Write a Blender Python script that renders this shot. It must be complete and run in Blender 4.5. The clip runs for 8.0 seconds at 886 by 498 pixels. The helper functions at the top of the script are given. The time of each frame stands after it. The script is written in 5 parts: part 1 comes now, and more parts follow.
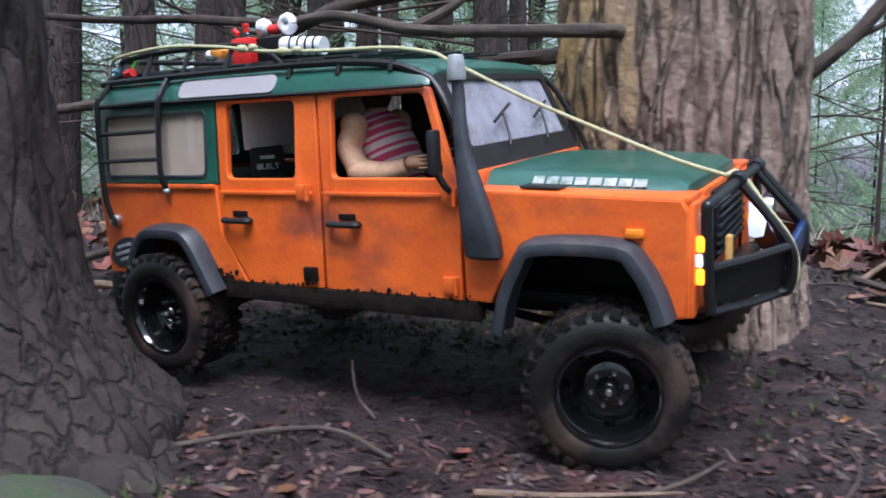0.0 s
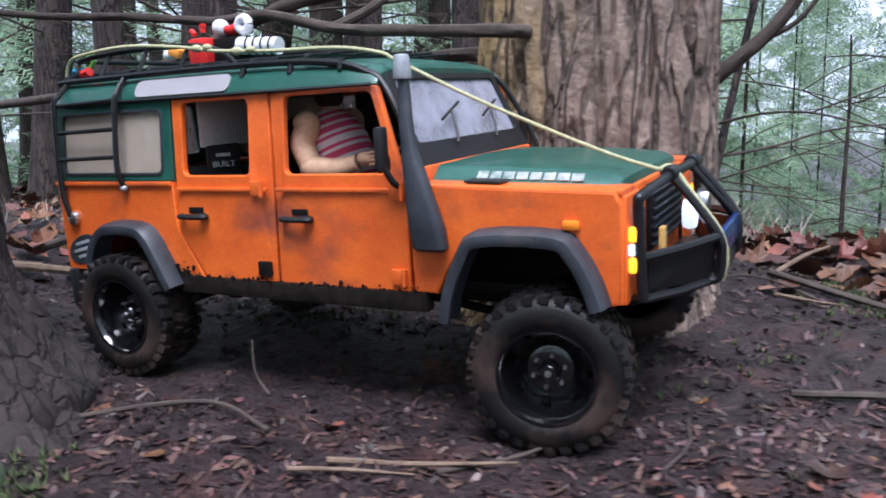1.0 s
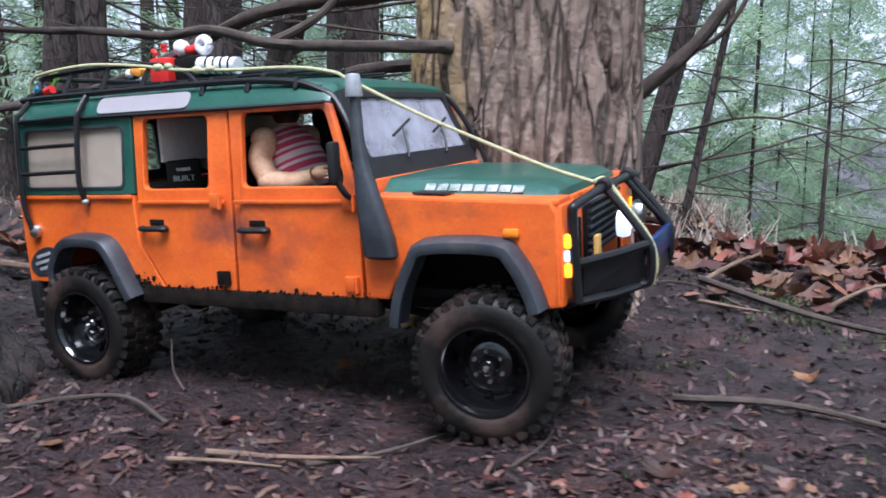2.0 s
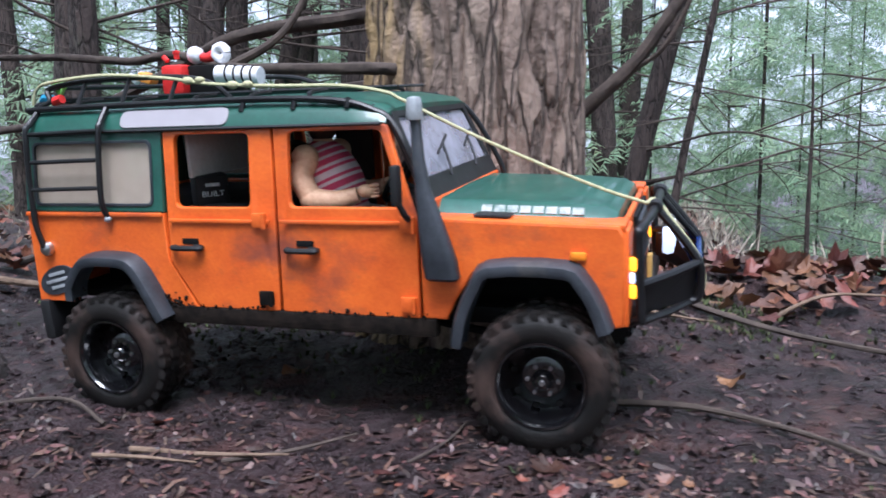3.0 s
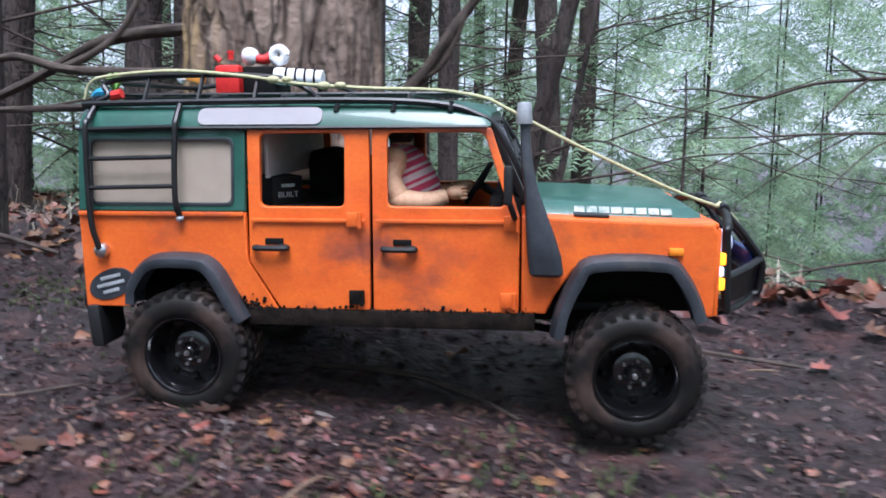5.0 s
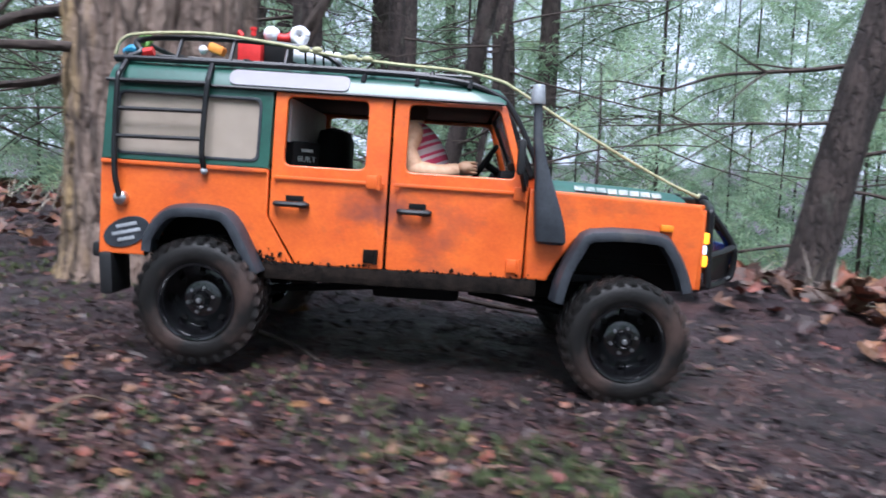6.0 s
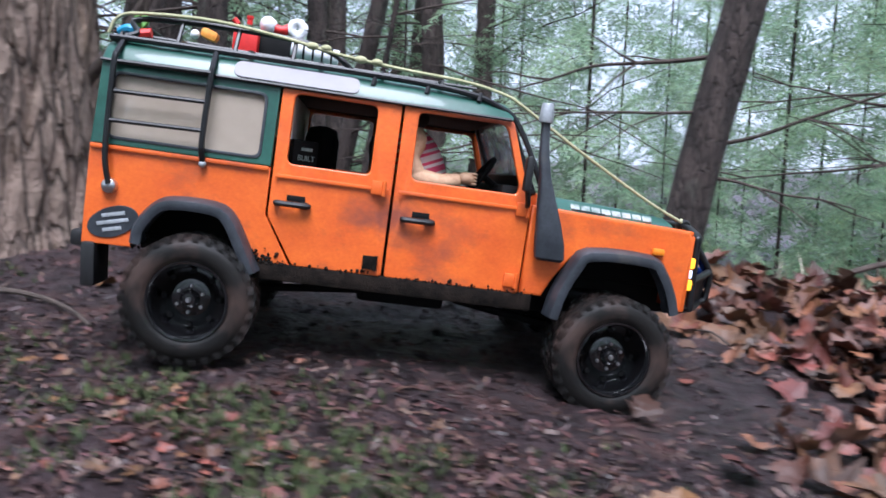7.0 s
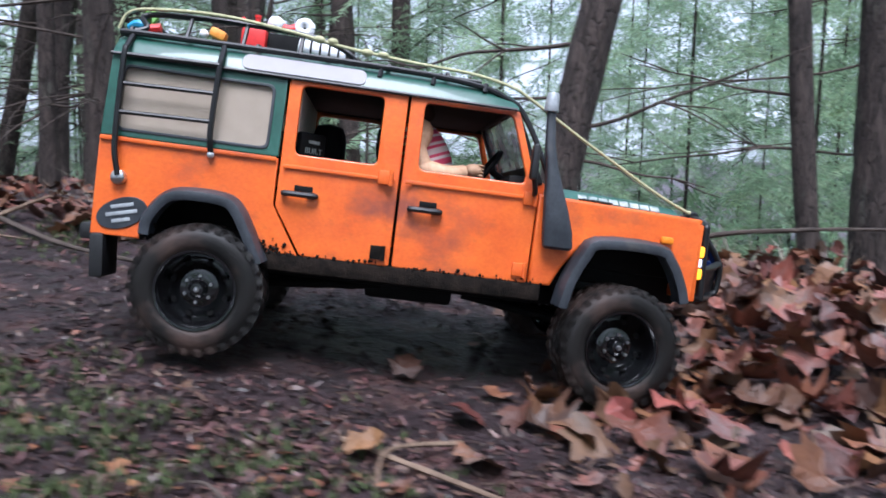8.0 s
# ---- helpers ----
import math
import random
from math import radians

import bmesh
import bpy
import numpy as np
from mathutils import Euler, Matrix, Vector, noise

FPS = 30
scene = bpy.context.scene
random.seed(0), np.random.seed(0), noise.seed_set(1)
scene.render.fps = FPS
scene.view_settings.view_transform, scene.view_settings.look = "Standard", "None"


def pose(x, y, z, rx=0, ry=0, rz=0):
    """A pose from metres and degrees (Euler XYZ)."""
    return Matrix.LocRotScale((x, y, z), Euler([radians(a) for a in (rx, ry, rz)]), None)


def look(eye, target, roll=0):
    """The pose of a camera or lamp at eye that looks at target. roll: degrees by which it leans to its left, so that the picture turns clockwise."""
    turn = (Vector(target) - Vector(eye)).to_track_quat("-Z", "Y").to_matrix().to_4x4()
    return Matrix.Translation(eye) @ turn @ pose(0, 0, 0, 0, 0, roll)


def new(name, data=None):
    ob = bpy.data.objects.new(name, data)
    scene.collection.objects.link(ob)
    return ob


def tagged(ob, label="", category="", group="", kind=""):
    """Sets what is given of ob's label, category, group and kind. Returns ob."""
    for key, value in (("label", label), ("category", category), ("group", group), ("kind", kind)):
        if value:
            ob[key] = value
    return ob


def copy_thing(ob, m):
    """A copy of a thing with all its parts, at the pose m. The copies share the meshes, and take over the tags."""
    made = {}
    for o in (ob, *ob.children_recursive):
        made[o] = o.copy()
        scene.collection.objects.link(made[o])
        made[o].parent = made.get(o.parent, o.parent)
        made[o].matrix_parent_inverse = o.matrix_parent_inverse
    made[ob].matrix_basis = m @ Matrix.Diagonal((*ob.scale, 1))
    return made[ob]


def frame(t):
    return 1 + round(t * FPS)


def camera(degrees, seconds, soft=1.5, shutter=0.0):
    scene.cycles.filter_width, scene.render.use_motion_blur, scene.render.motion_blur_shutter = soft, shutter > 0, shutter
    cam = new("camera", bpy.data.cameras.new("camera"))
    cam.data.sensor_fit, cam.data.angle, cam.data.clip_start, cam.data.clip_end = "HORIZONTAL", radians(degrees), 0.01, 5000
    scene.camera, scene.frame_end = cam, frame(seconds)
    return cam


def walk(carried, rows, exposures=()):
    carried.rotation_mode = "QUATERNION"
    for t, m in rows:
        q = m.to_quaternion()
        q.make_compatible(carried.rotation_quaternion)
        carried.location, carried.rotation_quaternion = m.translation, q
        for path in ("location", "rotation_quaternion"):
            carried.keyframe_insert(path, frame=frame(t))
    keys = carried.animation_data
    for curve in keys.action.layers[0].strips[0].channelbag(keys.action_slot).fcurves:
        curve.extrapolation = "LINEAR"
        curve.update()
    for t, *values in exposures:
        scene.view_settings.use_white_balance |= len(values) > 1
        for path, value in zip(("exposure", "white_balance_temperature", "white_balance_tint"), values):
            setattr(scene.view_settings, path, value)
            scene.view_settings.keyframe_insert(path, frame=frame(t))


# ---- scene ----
cam = camera(59.96, 8.0, soft=1.7, shutter=0.8)
# seconds, x, y, z, yaw, pitch, roll
CAM = [
    (0, 0.1696, -0.5315, 0.1684, 17.28, -7.46, 0.73), (0.5, 0.2130, -0.5335, 0.1664, 17.66, -7.74, 0.65),
    (1, 0.2592, -0.5372, 0.1697, 18.28, -8.06, 0.29), (1.5, 0.3027, -0.5362, 0.1770, 18.94, -8.40, -0.01),
    (2, 0.3558, -0.5361, 0.1825, 20.45, -8.36, 0.05), (3.5, 0.4782, -0.5377, 0.1802, 22.62, -6.66, 0.73),
    (4, 0.5355, -0.5425, 0.1882, 22.71, -6.87, 0.58), (5.5, 0.7432, -0.5425, 0.1655, 21.95, -6.72, -1.69),
    (6, 0.8221, -0.5320, 0.1491, 21.52, -6.61, -1.83), (6.5, 0.9237, -0.5154, 0.1392, 20.65, -6.53, -1.77),
    (7, 0.9963, -0.5081, 0.1356, 19.34, -6.74, -1.94), (7.5, 1.0743, -0.5076, 0.1357, 17.37, -7.24, -1.98),
    (8, 1.1391, -0.4978, 0.1235, 15.45, -7.05, -1.06)]


def carried_pose(x, y, z, yaw, pitch, roll):
    return (Matrix.Translation((x, y, z)) @ Matrix.Rotation(radians(yaw), 4, "Z") @ Matrix.Rotation(radians(pitch), 4, "X")
            @ Matrix.Rotation(radians(roll), 4, "Y") @ Matrix.Rotation(radians(90), 4, "X"))


walk(cam, [(r[0], carried_pose(*r[1:])) for r in CAM], exposures=[(0, 1.04, 5600, 15), (3, 1.18, 5600, 15), (8, 1.10, 5600, 15)])

# ---- light: a bright overcast sky over a wood ----
world = bpy.data.worlds.new("overcast_sky")
scene.world = world
world.use_nodes = True
wn = world.node_tree.nodes
sky = wn.new("ShaderNodeTexSky")
sky.sky_type, sky.sun_disc = "NISHITA", False
sky.sun_elevation, sky.sun_rotation = radians(66), radians(160)
sky.air_density, sky.dust_density = 1.0, 4.0
soften = wn.new("ShaderNodeMixRGB")
soften.inputs[0].default_value = 0.72
soften.inputs[2].default_value = (10.4, 11.2, 12.6, 1)
world.node_tree.links.new(sky.outputs[0], soften.inputs[1])
world.node_tree.links.new(soften.outputs[0], wn["Background"].inputs[0])
wn["Background"].inputs[1].default_value = 0.064
sun = new("sun", bpy.data.lights.new("sun", "SUN"))
sun.data.energy, sun.data.angle, sun.data.color = 3.2, radians(32), (1.0, 0.98, 0.96)
sun.matrix_world = look((1.2, -1.9, 4.6), (0.5, 0, 0))


# ---- materials ----
def mat(name, a, b, scale=40.0, fine=300.0, rough=0.7, metal=0.0, bump=0.3, size=0.001, c=None, cover=0.62, spec=0.5, stretch=(1, 1, 1), coat=0.0, space="Object", rough2=None):
    """Two-scale mottled surface: colours a and b by broad noise, c in patches by a second one, relief of a depth in metres."""
    m = bpy.data.materials.new(name)
    m.use_nodes = True
    n, l = m.node_tree.nodes, m.node_tree.links
    p = n["Principled BSDF"]
    tc, mp = n.new("ShaderNodeTexCoord"), n.new("ShaderNodeMapping")
    mp.inputs["Scale"].default_value = stretch
    l.new(tc.outputs[space], mp.inputs[0])
    n1, n2, n3 = (n.new("ShaderNodeTexNoise") for _ in range(3))
    for t, s, d in ((n1, scale, 6), (n2, fine, 4), (n3, scale * 0.45, 8)):
        t.inputs["Scale"].default_value, t.inputs["Detail"].default_value, t.inputs["Roughness"].default_value = s, d, 0.62
        l.new(mp.outputs[0], t.inputs["Vector"])
    r1 = n.new("ShaderNodeValToRGB")
    r1.color_ramp.elements[0].position, r1.color_ramp.elements[1].position = 0.32, 0.68
    r1.color_ramp.elements[0].color, r1.color_ramp.elements[1].color = (*a, 1), (*b, 1)
    l.new(n1.outputs[0], r1.inputs[0])
    col = r1.outputs[0]
    mixf = n.new("ShaderNodeMixRGB")
    mixf.blend_type, mixf.inputs[0].default_value = "OVERLAY", 0.35
    l.new(col, mixf.inputs[1])
    l.new(n2.outputs[0], mixf.inputs[2])
    col = mixf.outputs[0]
    if c:
        r3, m3 = n.new("ShaderNodeValToRGB"), n.new("ShaderNodeMixRGB")
        r3.color_ramp.elements[0].position, r3.color_ramp.elements[1].position = cover, cover + 0.14
        l.new(n3.outputs[0], r3.inputs[0])
        l.new(r3.outputs[0], m3.inputs[0])
        l.new(col, m3.inputs[1])
        m3.inputs[2].default_value = (*c, 1)
        col = m3.outputs[0]
    l.new(col, p.inputs["Base Color"])
    p.inputs["Metallic"].default_value = metal
    p.inputs["Specular IOR Level"].default_value = spec
    p.inputs["Coat Weight"].default_value = coat
    mr = n.new("ShaderNodeMapRange")
    mr.inputs[3].default_value, mr.inputs[4].default_value = rough, rough2 if rough2 is not None else min(1, rough + 0.2)
    l.new(n3.outputs[0], mr.inputs[0])
    l.new(mr.outputs[0], p.inputs["Roughness"])
    if bump:
        bp = n.new("ShaderNodeBump")
        bp.inputs["Strength"].default_value, bp.inputs["Distance"].default_value = bump, size
        ad = n.new("ShaderNodeMath")
        l.new(n1.outputs[0], ad.inputs[0])
        l.new(n2.outputs[0], ad.inputs[1])
        l.new(ad.outputs[0], bp.inputs["Height"])
        l.new(bp.outputs[0], p.inputs["Normal"])
    return m


def varied(m, low, high, hue=0.03):
    """Let each island of a joined mesh take its own shade of the material."""
    n, l = m.node_tree.nodes, m.node_tree.links
    p = n["Principled BSDF"]
    src = p.inputs["Base Color"].links[0].from_socket
    g, hs, mr, mh = n.new("ShaderNodeNewGeometry"), n.new("ShaderNodeHueSaturation"), n.new("ShaderNodeMapRange"), n.new("ShaderNodeMapRange")
    l.new(g.outputs["Random Per Island"], mr.inputs[0])
    mr.inputs[3].default_value, mr.inputs[4].default_value = low, high
    fr = n.new("ShaderNodeMath")
    fr.operation, fr.inputs[1].default_value = "MULTIPLY", 7.31
    fc = n.new("ShaderNodeMath")
    fc.operation = "FRACT"
    l.new(g.outputs["Random Per Island"], fr.inputs[0])
    l.new(fr.outputs[0], fc.inputs[0])
    l.new(fc.outputs[0], mh.inputs[0])
    mh.inputs[3].default_value, mh.inputs[4].default_value = 0.5 - hue, 0.5 + hue
    l.new(src, hs.inputs["Color"])
    l.new(mr.outputs[0], hs.inputs["Value"])
    l.new(mh.outputs[0], hs.inputs["Hue"])
    l.new(hs.outputs[0], p.inputs["Base Color"])
    return m


def leafy(m, share):
    """Let light through thin leaves."""
    n, l = m.node_tree.nodes, m.node_tree.links
    p = n["Principled BSDF"]
    tr, mx = n.new("ShaderNodeBsdfTranslucent"), n.new("ShaderNodeMixShader")
    l.new(p.inputs["Base Color"].links[0].from_socket, tr.inputs[0])
    mx.inputs[0].default_value = share
    l.new(p.outputs[0], mx.inputs[1])
    l.new(tr.outputs[0], mx.inputs[2])
    l.new(mx.outputs[0], n["Material Output"].inputs[0])
    return m


def barky(name, plate_a, plate_b, crack, tint, width, deep, algae=None):
    """Bark in upright plates parted by dark crevices."""
    m = mat(name, plate_a, plate_b, 34, 280, 0.85, bump=0.0, c=tint, cover=0.58, stretch=(1, 1, 0.4))
    n, l = m.node_tree.nodes, m.node_tree.links
    p = n["Principled BSDF"]
    tc, mp, wob, add = n.new("ShaderNodeTexCoord"), n.new("ShaderNodeMapping"), n.new("ShaderNodeTexNoise"), n.new("ShaderNodeMixRGB")
    mp.inputs["Scale"].default_value = (1, 1, 0.21)
    l.new(tc.outputs["Object"], mp.inputs[0])
    wob.inputs["Scale"].default_value, wob.inputs["Detail"].default_value = 30, 5
    l.new(mp.outputs[0], wob.inputs["Vector"])
    add.blend_type, add.inputs[0].default_value = "ADD", 0.05
    l.new(mp.outputs[0], add.inputs[1])
    l.new(wob.outputs["Color"], add.inputs[2])
    v = n.new("ShaderNodeTexVoronoi")
    v.feature = "DISTANCE_TO_EDGE"
    v.inputs["Scale"].default_value = 1 / width
    l.new(add.outputs[0], v.inputs["Vector"])
    r = n.new("ShaderNodeValToRGB")
    r.color_ramp.elements[0].position, r.color_ramp.elements[1].position = 0.0, 0.11
    l.new(v.outputs["Distance"], r.inputs[0])
    # furrows close up again here and there
    brk, br, top = n.new("ShaderNodeTexNoise"), n.new("ShaderNodeMapRange"), n.new("ShaderNodeMath")
    brk.inputs["Scale"].default_value, brk.inputs["Detail"].default_value = 0.45 / width, 3
    l.new(mp.outputs[0], brk.inputs["Vector"])
    br.inputs[1].default_value, br.inputs[2].default_value = 0.50, 0.72
    l.new(brk.outputs[0], br.inputs[0])
    top.operation = "MAXIMUM"
    l.new(r.outputs[0], top.inputs[0])
    l.new(br.outputs[0], top.inputs[1])
    mx = n.new("ShaderNodeMixRGB")
    mx.inputs[1].default_value = (*crack, 1)
    l.new(top.outputs[0], mx.inputs[0])
    plate = p.inputs["Base Color"].links[0].from_socket
    if algae:
        # ochre algae on the weather side, with a ragged edge
        x0, x1, col = algae
        sx, wn, sh, ar, am = n.new("ShaderNodeSeparateXYZ"), n.new("ShaderNodeTexNoise"), n.new("ShaderNodeMath"), n.new("ShaderNodeMapRange"), n.new("ShaderNodeMixRGB")
        l.new(tc.outputs["Object"], sx.inputs[0])
        wn.inputs["Scale"].default_value, wn.inputs["Detail"].default_value = 60, 6
        l.new(mp.outputs[0], wn.inputs["Vector"])
        sh.operation, sh.inputs[1].default_value = "MULTIPLY_ADD", 0.16
        l.new(wn.outputs[0], sh.inputs[0])
        l.new(sx.outputs[0], sh.inputs[2])
        ar.inputs[1].default_value, ar.inputs[2].default_value = x0 + 0.08, x1 + 0.08
        ar.inputs[3].default_value, ar.inputs[4].default_value = 0.8, 0.0
        l.new(sh.outputs[0], ar.inputs[0])
        l.new(ar.outputs[0], am.inputs[0])
        l.new(plate, am.inputs[1])
        am.inputs[2].default_value = (*col, 1)
        plate = am.outputs[0]
    l.new(plate, mx.inputs[2])
    l.new(mx.outputs[0], p.inputs["Base Color"])
    fine, sm, bp = n.new("ShaderNodeTexNoise"), n.new("ShaderNodeMath"), n.new("ShaderNodeBump")
    fine.inputs["Scale"].default_value, fine.inputs["Detail"].default_value = 85, 10
    flake = n.new("ShaderNodeMapping")
    flake.inputs["Scale"].default_value = (1, 1, 0.8)
    l.new(tc.outputs["Object"], flake.inputs[0])
    fine.inputs["Roughness"].default_value = 0.62
    l.new(flake.outputs[0], fine.inputs["Vector"])
    sm.operation = "MULTIPLY_ADD"
    sm.inputs[1].default_value = 1.5
    l.new(fine.outputs[0], sm.inputs[0])
    l.new(top.outputs[0], sm.inputs[2])
    bp.inputs["Strength"].default_value, bp.inputs["Distance"].default_value = 0.9, deep
    l.new(sm.outputs[0], bp.inputs["Height"])
    l.new(bp.outputs[0], p.inputs["Normal"])
    return m


def glow(name, col, strength):
    m = bpy.data.materials.new(name)
    m.use_nodes = True
    p = m.node_tree.nodes["Principled BSDF"]
    p.inputs["Base Color"].default_value = (*col, 1)
    p.inputs["Emission Color"].default_value = (*col, 1)
    p.inputs["Emission Strength"].default_value = strength
    return m


def glassy(name, tint, rough, haze, alpha=1.0):
    """Scuffed plastic glazing: part clear, part milky."""
    m = bpy.data.materials.new(name)
    m.use_nodes = True
    n, l = m.node_tree.nodes, m.node_tree.links
    p = n["Principled BSDF"]
    p.inputs["Base Color"].default_value = (*tint, 1)
    p.inputs["Roughness"].default_value = rough
    p.inputs["IOR"].default_value = 1.2
    t, mx = n.new("ShaderNodeBsdfTransparent"), n.new("ShaderNodeMixShader")
    tc, nz, mr = n.new("ShaderNodeTexCoord"), n.new("ShaderNodeTexNoise"), n.new("ShaderNodeMapRange")
    nz.inputs["Scale"].default_value, nz.inputs["Detail"].default_value = 45, 5
    mr.inputs[1].default_value, mr.inputs[2].default_value = 0.3, 0.7
    mr.inputs[3].default_value, mr.inputs[4].default_value = haze[0], haze[1]
    l.new(tc.outputs["Object"], nz.inputs["Vector"])
    l.new(nz.outputs[0], mr.inputs[0])
    l.new(mr.outputs[0], mx.inputs[0])
    l.new(t.outputs[0], mx.inputs[1])
    l.new(p.outputs[0], mx.inputs[2])
    l.new(mx.outputs[0], n["Material Output"].inputs[0])
    return m


M_ORANGE = mat("orange_paint", (0.64, 0.098, 0.012), (0.80, 0.15, 0.016), 30, 420, 0.30, bump=0.08, size=0.0004, c=(0.27, 0.06, 0.03), cover=0.53, coat=0.2, rough2=0.62, stretch=(0.8, 1, 1.15))
M_GREEN = mat("green_paint", (0.010, 0.062, 0.045), (0.018, 0.09, 0.064), 22, 260, 0.26, bump=0.06, size=0.0004, c=(0.05, 0.07, 0.055), cover=0.6, coat=0.3, rough2=0.55)
M_BLACK = mat("black_plastic", (0.006, 0.006, 0.007), (0.014, 0.014, 0.015), 60, 500, 0.4, bump=0.1, size=0.0003, c=(0.045, 0.036, 0.03), cover=0.66)
M_FLARE = mat("grey_black_plastic", (0.015, 0.018, 0.023), (0.040, 0.045, 0.054), 50, 450, 0.36, bump=0.12, size=0.0003, c=(0.07, 0.065, 0.06), cover=0.64)
M_TUBE = mat("black_steel_tube", (0.006, 0.006, 0.007), (0.014, 0.014, 0.015), 60, 400, 0.28, metal=0.2, bump=0.05, size=0.0002)
M_RUBBER = mat("muddy_rubber", (0.006, 0.0058, 0.0056), (0.013, 0.011, 0.010), 45, 420, 0.42, bump=0.4, size=0.0008, c=(0.055, 0.035, 0.029), cover=0.48, spec=0.25)
M_RIM = mat("black_enamel_rim", (0.004, 0.004, 0.005), (0.007, 0.007, 0.008), 60, 300, 0.10, metal=0.35, bump=0.02, size=0.0002, c=(0.02, 0.015, 0.013), cover=0.74, spec=0.8, coat=0.8, rough2=0.2)
M_STEEL = mat("bright_steel", (0.5, 0.5, 0.52), (0.65, 0.65, 0.66), 120, 500, 0.25, metal=1.0, bump=0.05, size=0.0002)
M_GREYCAP = mat("grey_metal_cap", (0.32, 0.34, 0.36), (0.42, 0.44, 0.46), 90, 400, 0.4, metal=0.3, bump=0.08, size=0.0002)
M_DARK = mat("dark_interior_plastic", (0.003, 0.003, 0.0035), (0.007, 0.0065, 0.0065), 60, 300, 0.6, bump=0.1, size=0.0003, spec=0.2)
M_FROST = glassy("frosted_window", (0.46, 0.385, 0.31), 0.3, (0.60, 0.72))
M_FROST2 = glassy("frosted_grey_window", (0.34, 0.32, 0.34), 0.35, (0.85, 0.97))
M_SCREEN = glassy("misted_windscreen", (0.36, 0.36, 0.42), 0.12, (0.35, 0.8))
M_CREAM = mat("cream_panel", (0.60, 0.57, 0.53), (0.72, 0.69, 0.65), 30, 300, 0.6, bump=0.05, size=0.0003)
M_OCHRE = mat("ochre_card", (0.50, 0.30, 0.07), (0.62, 0.40, 0.12), 25, 300, 0.7, bump=0.05, size=0.0003)
M_AMBER = glow("amber_lamp", (1.0, 0.36, 0.01), 1.1)
M_AMBER_LENS = mat("amber_lens", (0.8, 0.2, 0.01), (0.9, 0.26, 0.015), 80, 300, 0.2, bump=0)
M_LAMP = glow("white_lamp", (0.75, 0.82, 1.0), 0.5)
# blue-white sky reflection on the bull bar, put into the colour
M_BLUE = mat("blue_reflection_paint", (0.012, 0.03, 0.14), (0.02, 0.06, 0.26), 90, 300, 0.12, metal=0.5, bump=0.05, size=0.0003, c=(0.25, 0.32, 0.5), cover=0.66)
M_ROPE = mat("yellow_green_rope", (0.36, 0.345, 0.19), (0.50, 0.48, 0.29), 300, 1500, 0.85, bump=0.6, size=0.0005)
M_RED = mat("red_paint", (0.55, 0.015, 0.015), (0.68, 0.03, 0.025), 60, 300, 0.35, bump=0.05, size=0.0003)
M_WHITE = mat("white_fabric", (0.66, 0.65, 0.68), (0.8, 0.79, 0.82), 120, 700, 0.85, bump=0.5, size=0.0006)
M_TOYORANGE = mat("orange_toy_plastic", (0.75, 0.25, 0.03), (0.85, 0.36, 0.06), 80, 300, 0.4, bump=0.05, size=0.0003)
M_LEAFGREEN = mat("green_plastic", (0.12, 0.3, 0.06), (0.2, 0.42, 0.1), 90, 300, 0.5, bump=0.1, size=0.0003)
M_CYAN = mat("blue_plastic", (0.02, 0.22, 0.4), (0.04, 0.3, 0.5), 90, 300, 0.4, bump=0.05, size=0.0003)
M_LETTER = mat("worn_white_print", (0.20, 0.23, 0.22), (0.40, 0.42, 0.41), 160, 600, 0.5, bump=0.1, size=0.0002, c=(0.06, 0.12, 0.095), cover=0.52)
M_SKIN = mat("pale_doll_plastic", (0.60, 0.36, 0.22), (0.70, 0.44, 0.28), 50, 400, 0.5, bump=0.08, size=0.0003, c=(0.34, 0.18, 0.1), cover=0.7)
M_SHIRTR = mat("pink_red_stripe_cloth", (0.62, 0.06, 0.13), (0.70, 0.09, 0.17), 90, 900, 0.85, bump=0.4, size=0.0004)
M_SHIRTW = mat("pale_stripe_cloth", (0.72, 0.58, 0.58), (0.8, 0.66, 0.66), 90, 900, 0.85, bump=0.4, size=0.0004)
M_HAIR = mat("dark_brown_hair", (0.02, 0.011, 0.008), (0.035, 0.02, 0.014), 90, 900, 0.7, bump=0.4, size=0.0006)
M_MUDCAKE = mat("caked_mud", (0.004, 0.0035, 0.003), (0.020, 0.014, 0.011), 120, 600, 0.8, spec=0.12, bump=0.6, size=0.001)

M_SOIL = mat("wet_forest_soil", (0.009, 0.0060, 0.0062), (0.057, 0.036, 0.039), 38, 260, 0.22, bump=1.0, size=0.009, c=(0.088, 0.042, 0.037), cover=0.53, spec=0.38, rough2=0.6)
M_BARK = barky("furrowed_bark", (0.155, 0.106, 0.084), (0.32, 0.236, 0.185), (0.065, 0.045, 0.035), (0.27, 0.185, 0.13), 0.023, 0.006, (0.07, 0.15, (0.36, 0.24, 0.085)))
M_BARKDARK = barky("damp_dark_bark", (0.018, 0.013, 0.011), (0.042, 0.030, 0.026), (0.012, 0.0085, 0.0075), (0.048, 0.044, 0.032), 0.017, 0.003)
M_BARKFAR = barky("brown_fir_bark", (0.032, 0.023, 0.020), (0.082, 0.060, 0.052), (0.014, 0.010, 0.008), (0.085, 0.08, 0.066), 0.012, 0.003)
M_TWIG = mat("dead_twig", (0.03, 0.021, 0.017), (0.075, 0.055, 0.044), 60, 300, 0.8, bump=0.4, size=0.001)
M_STICK = mat("pale_dead_stick", (0.09, 0.055, 0.036), (0.20, 0.135, 0.09), 60, 500, 0.7, bump=0.5, size=0.001, stretch=(1, 1, 1))
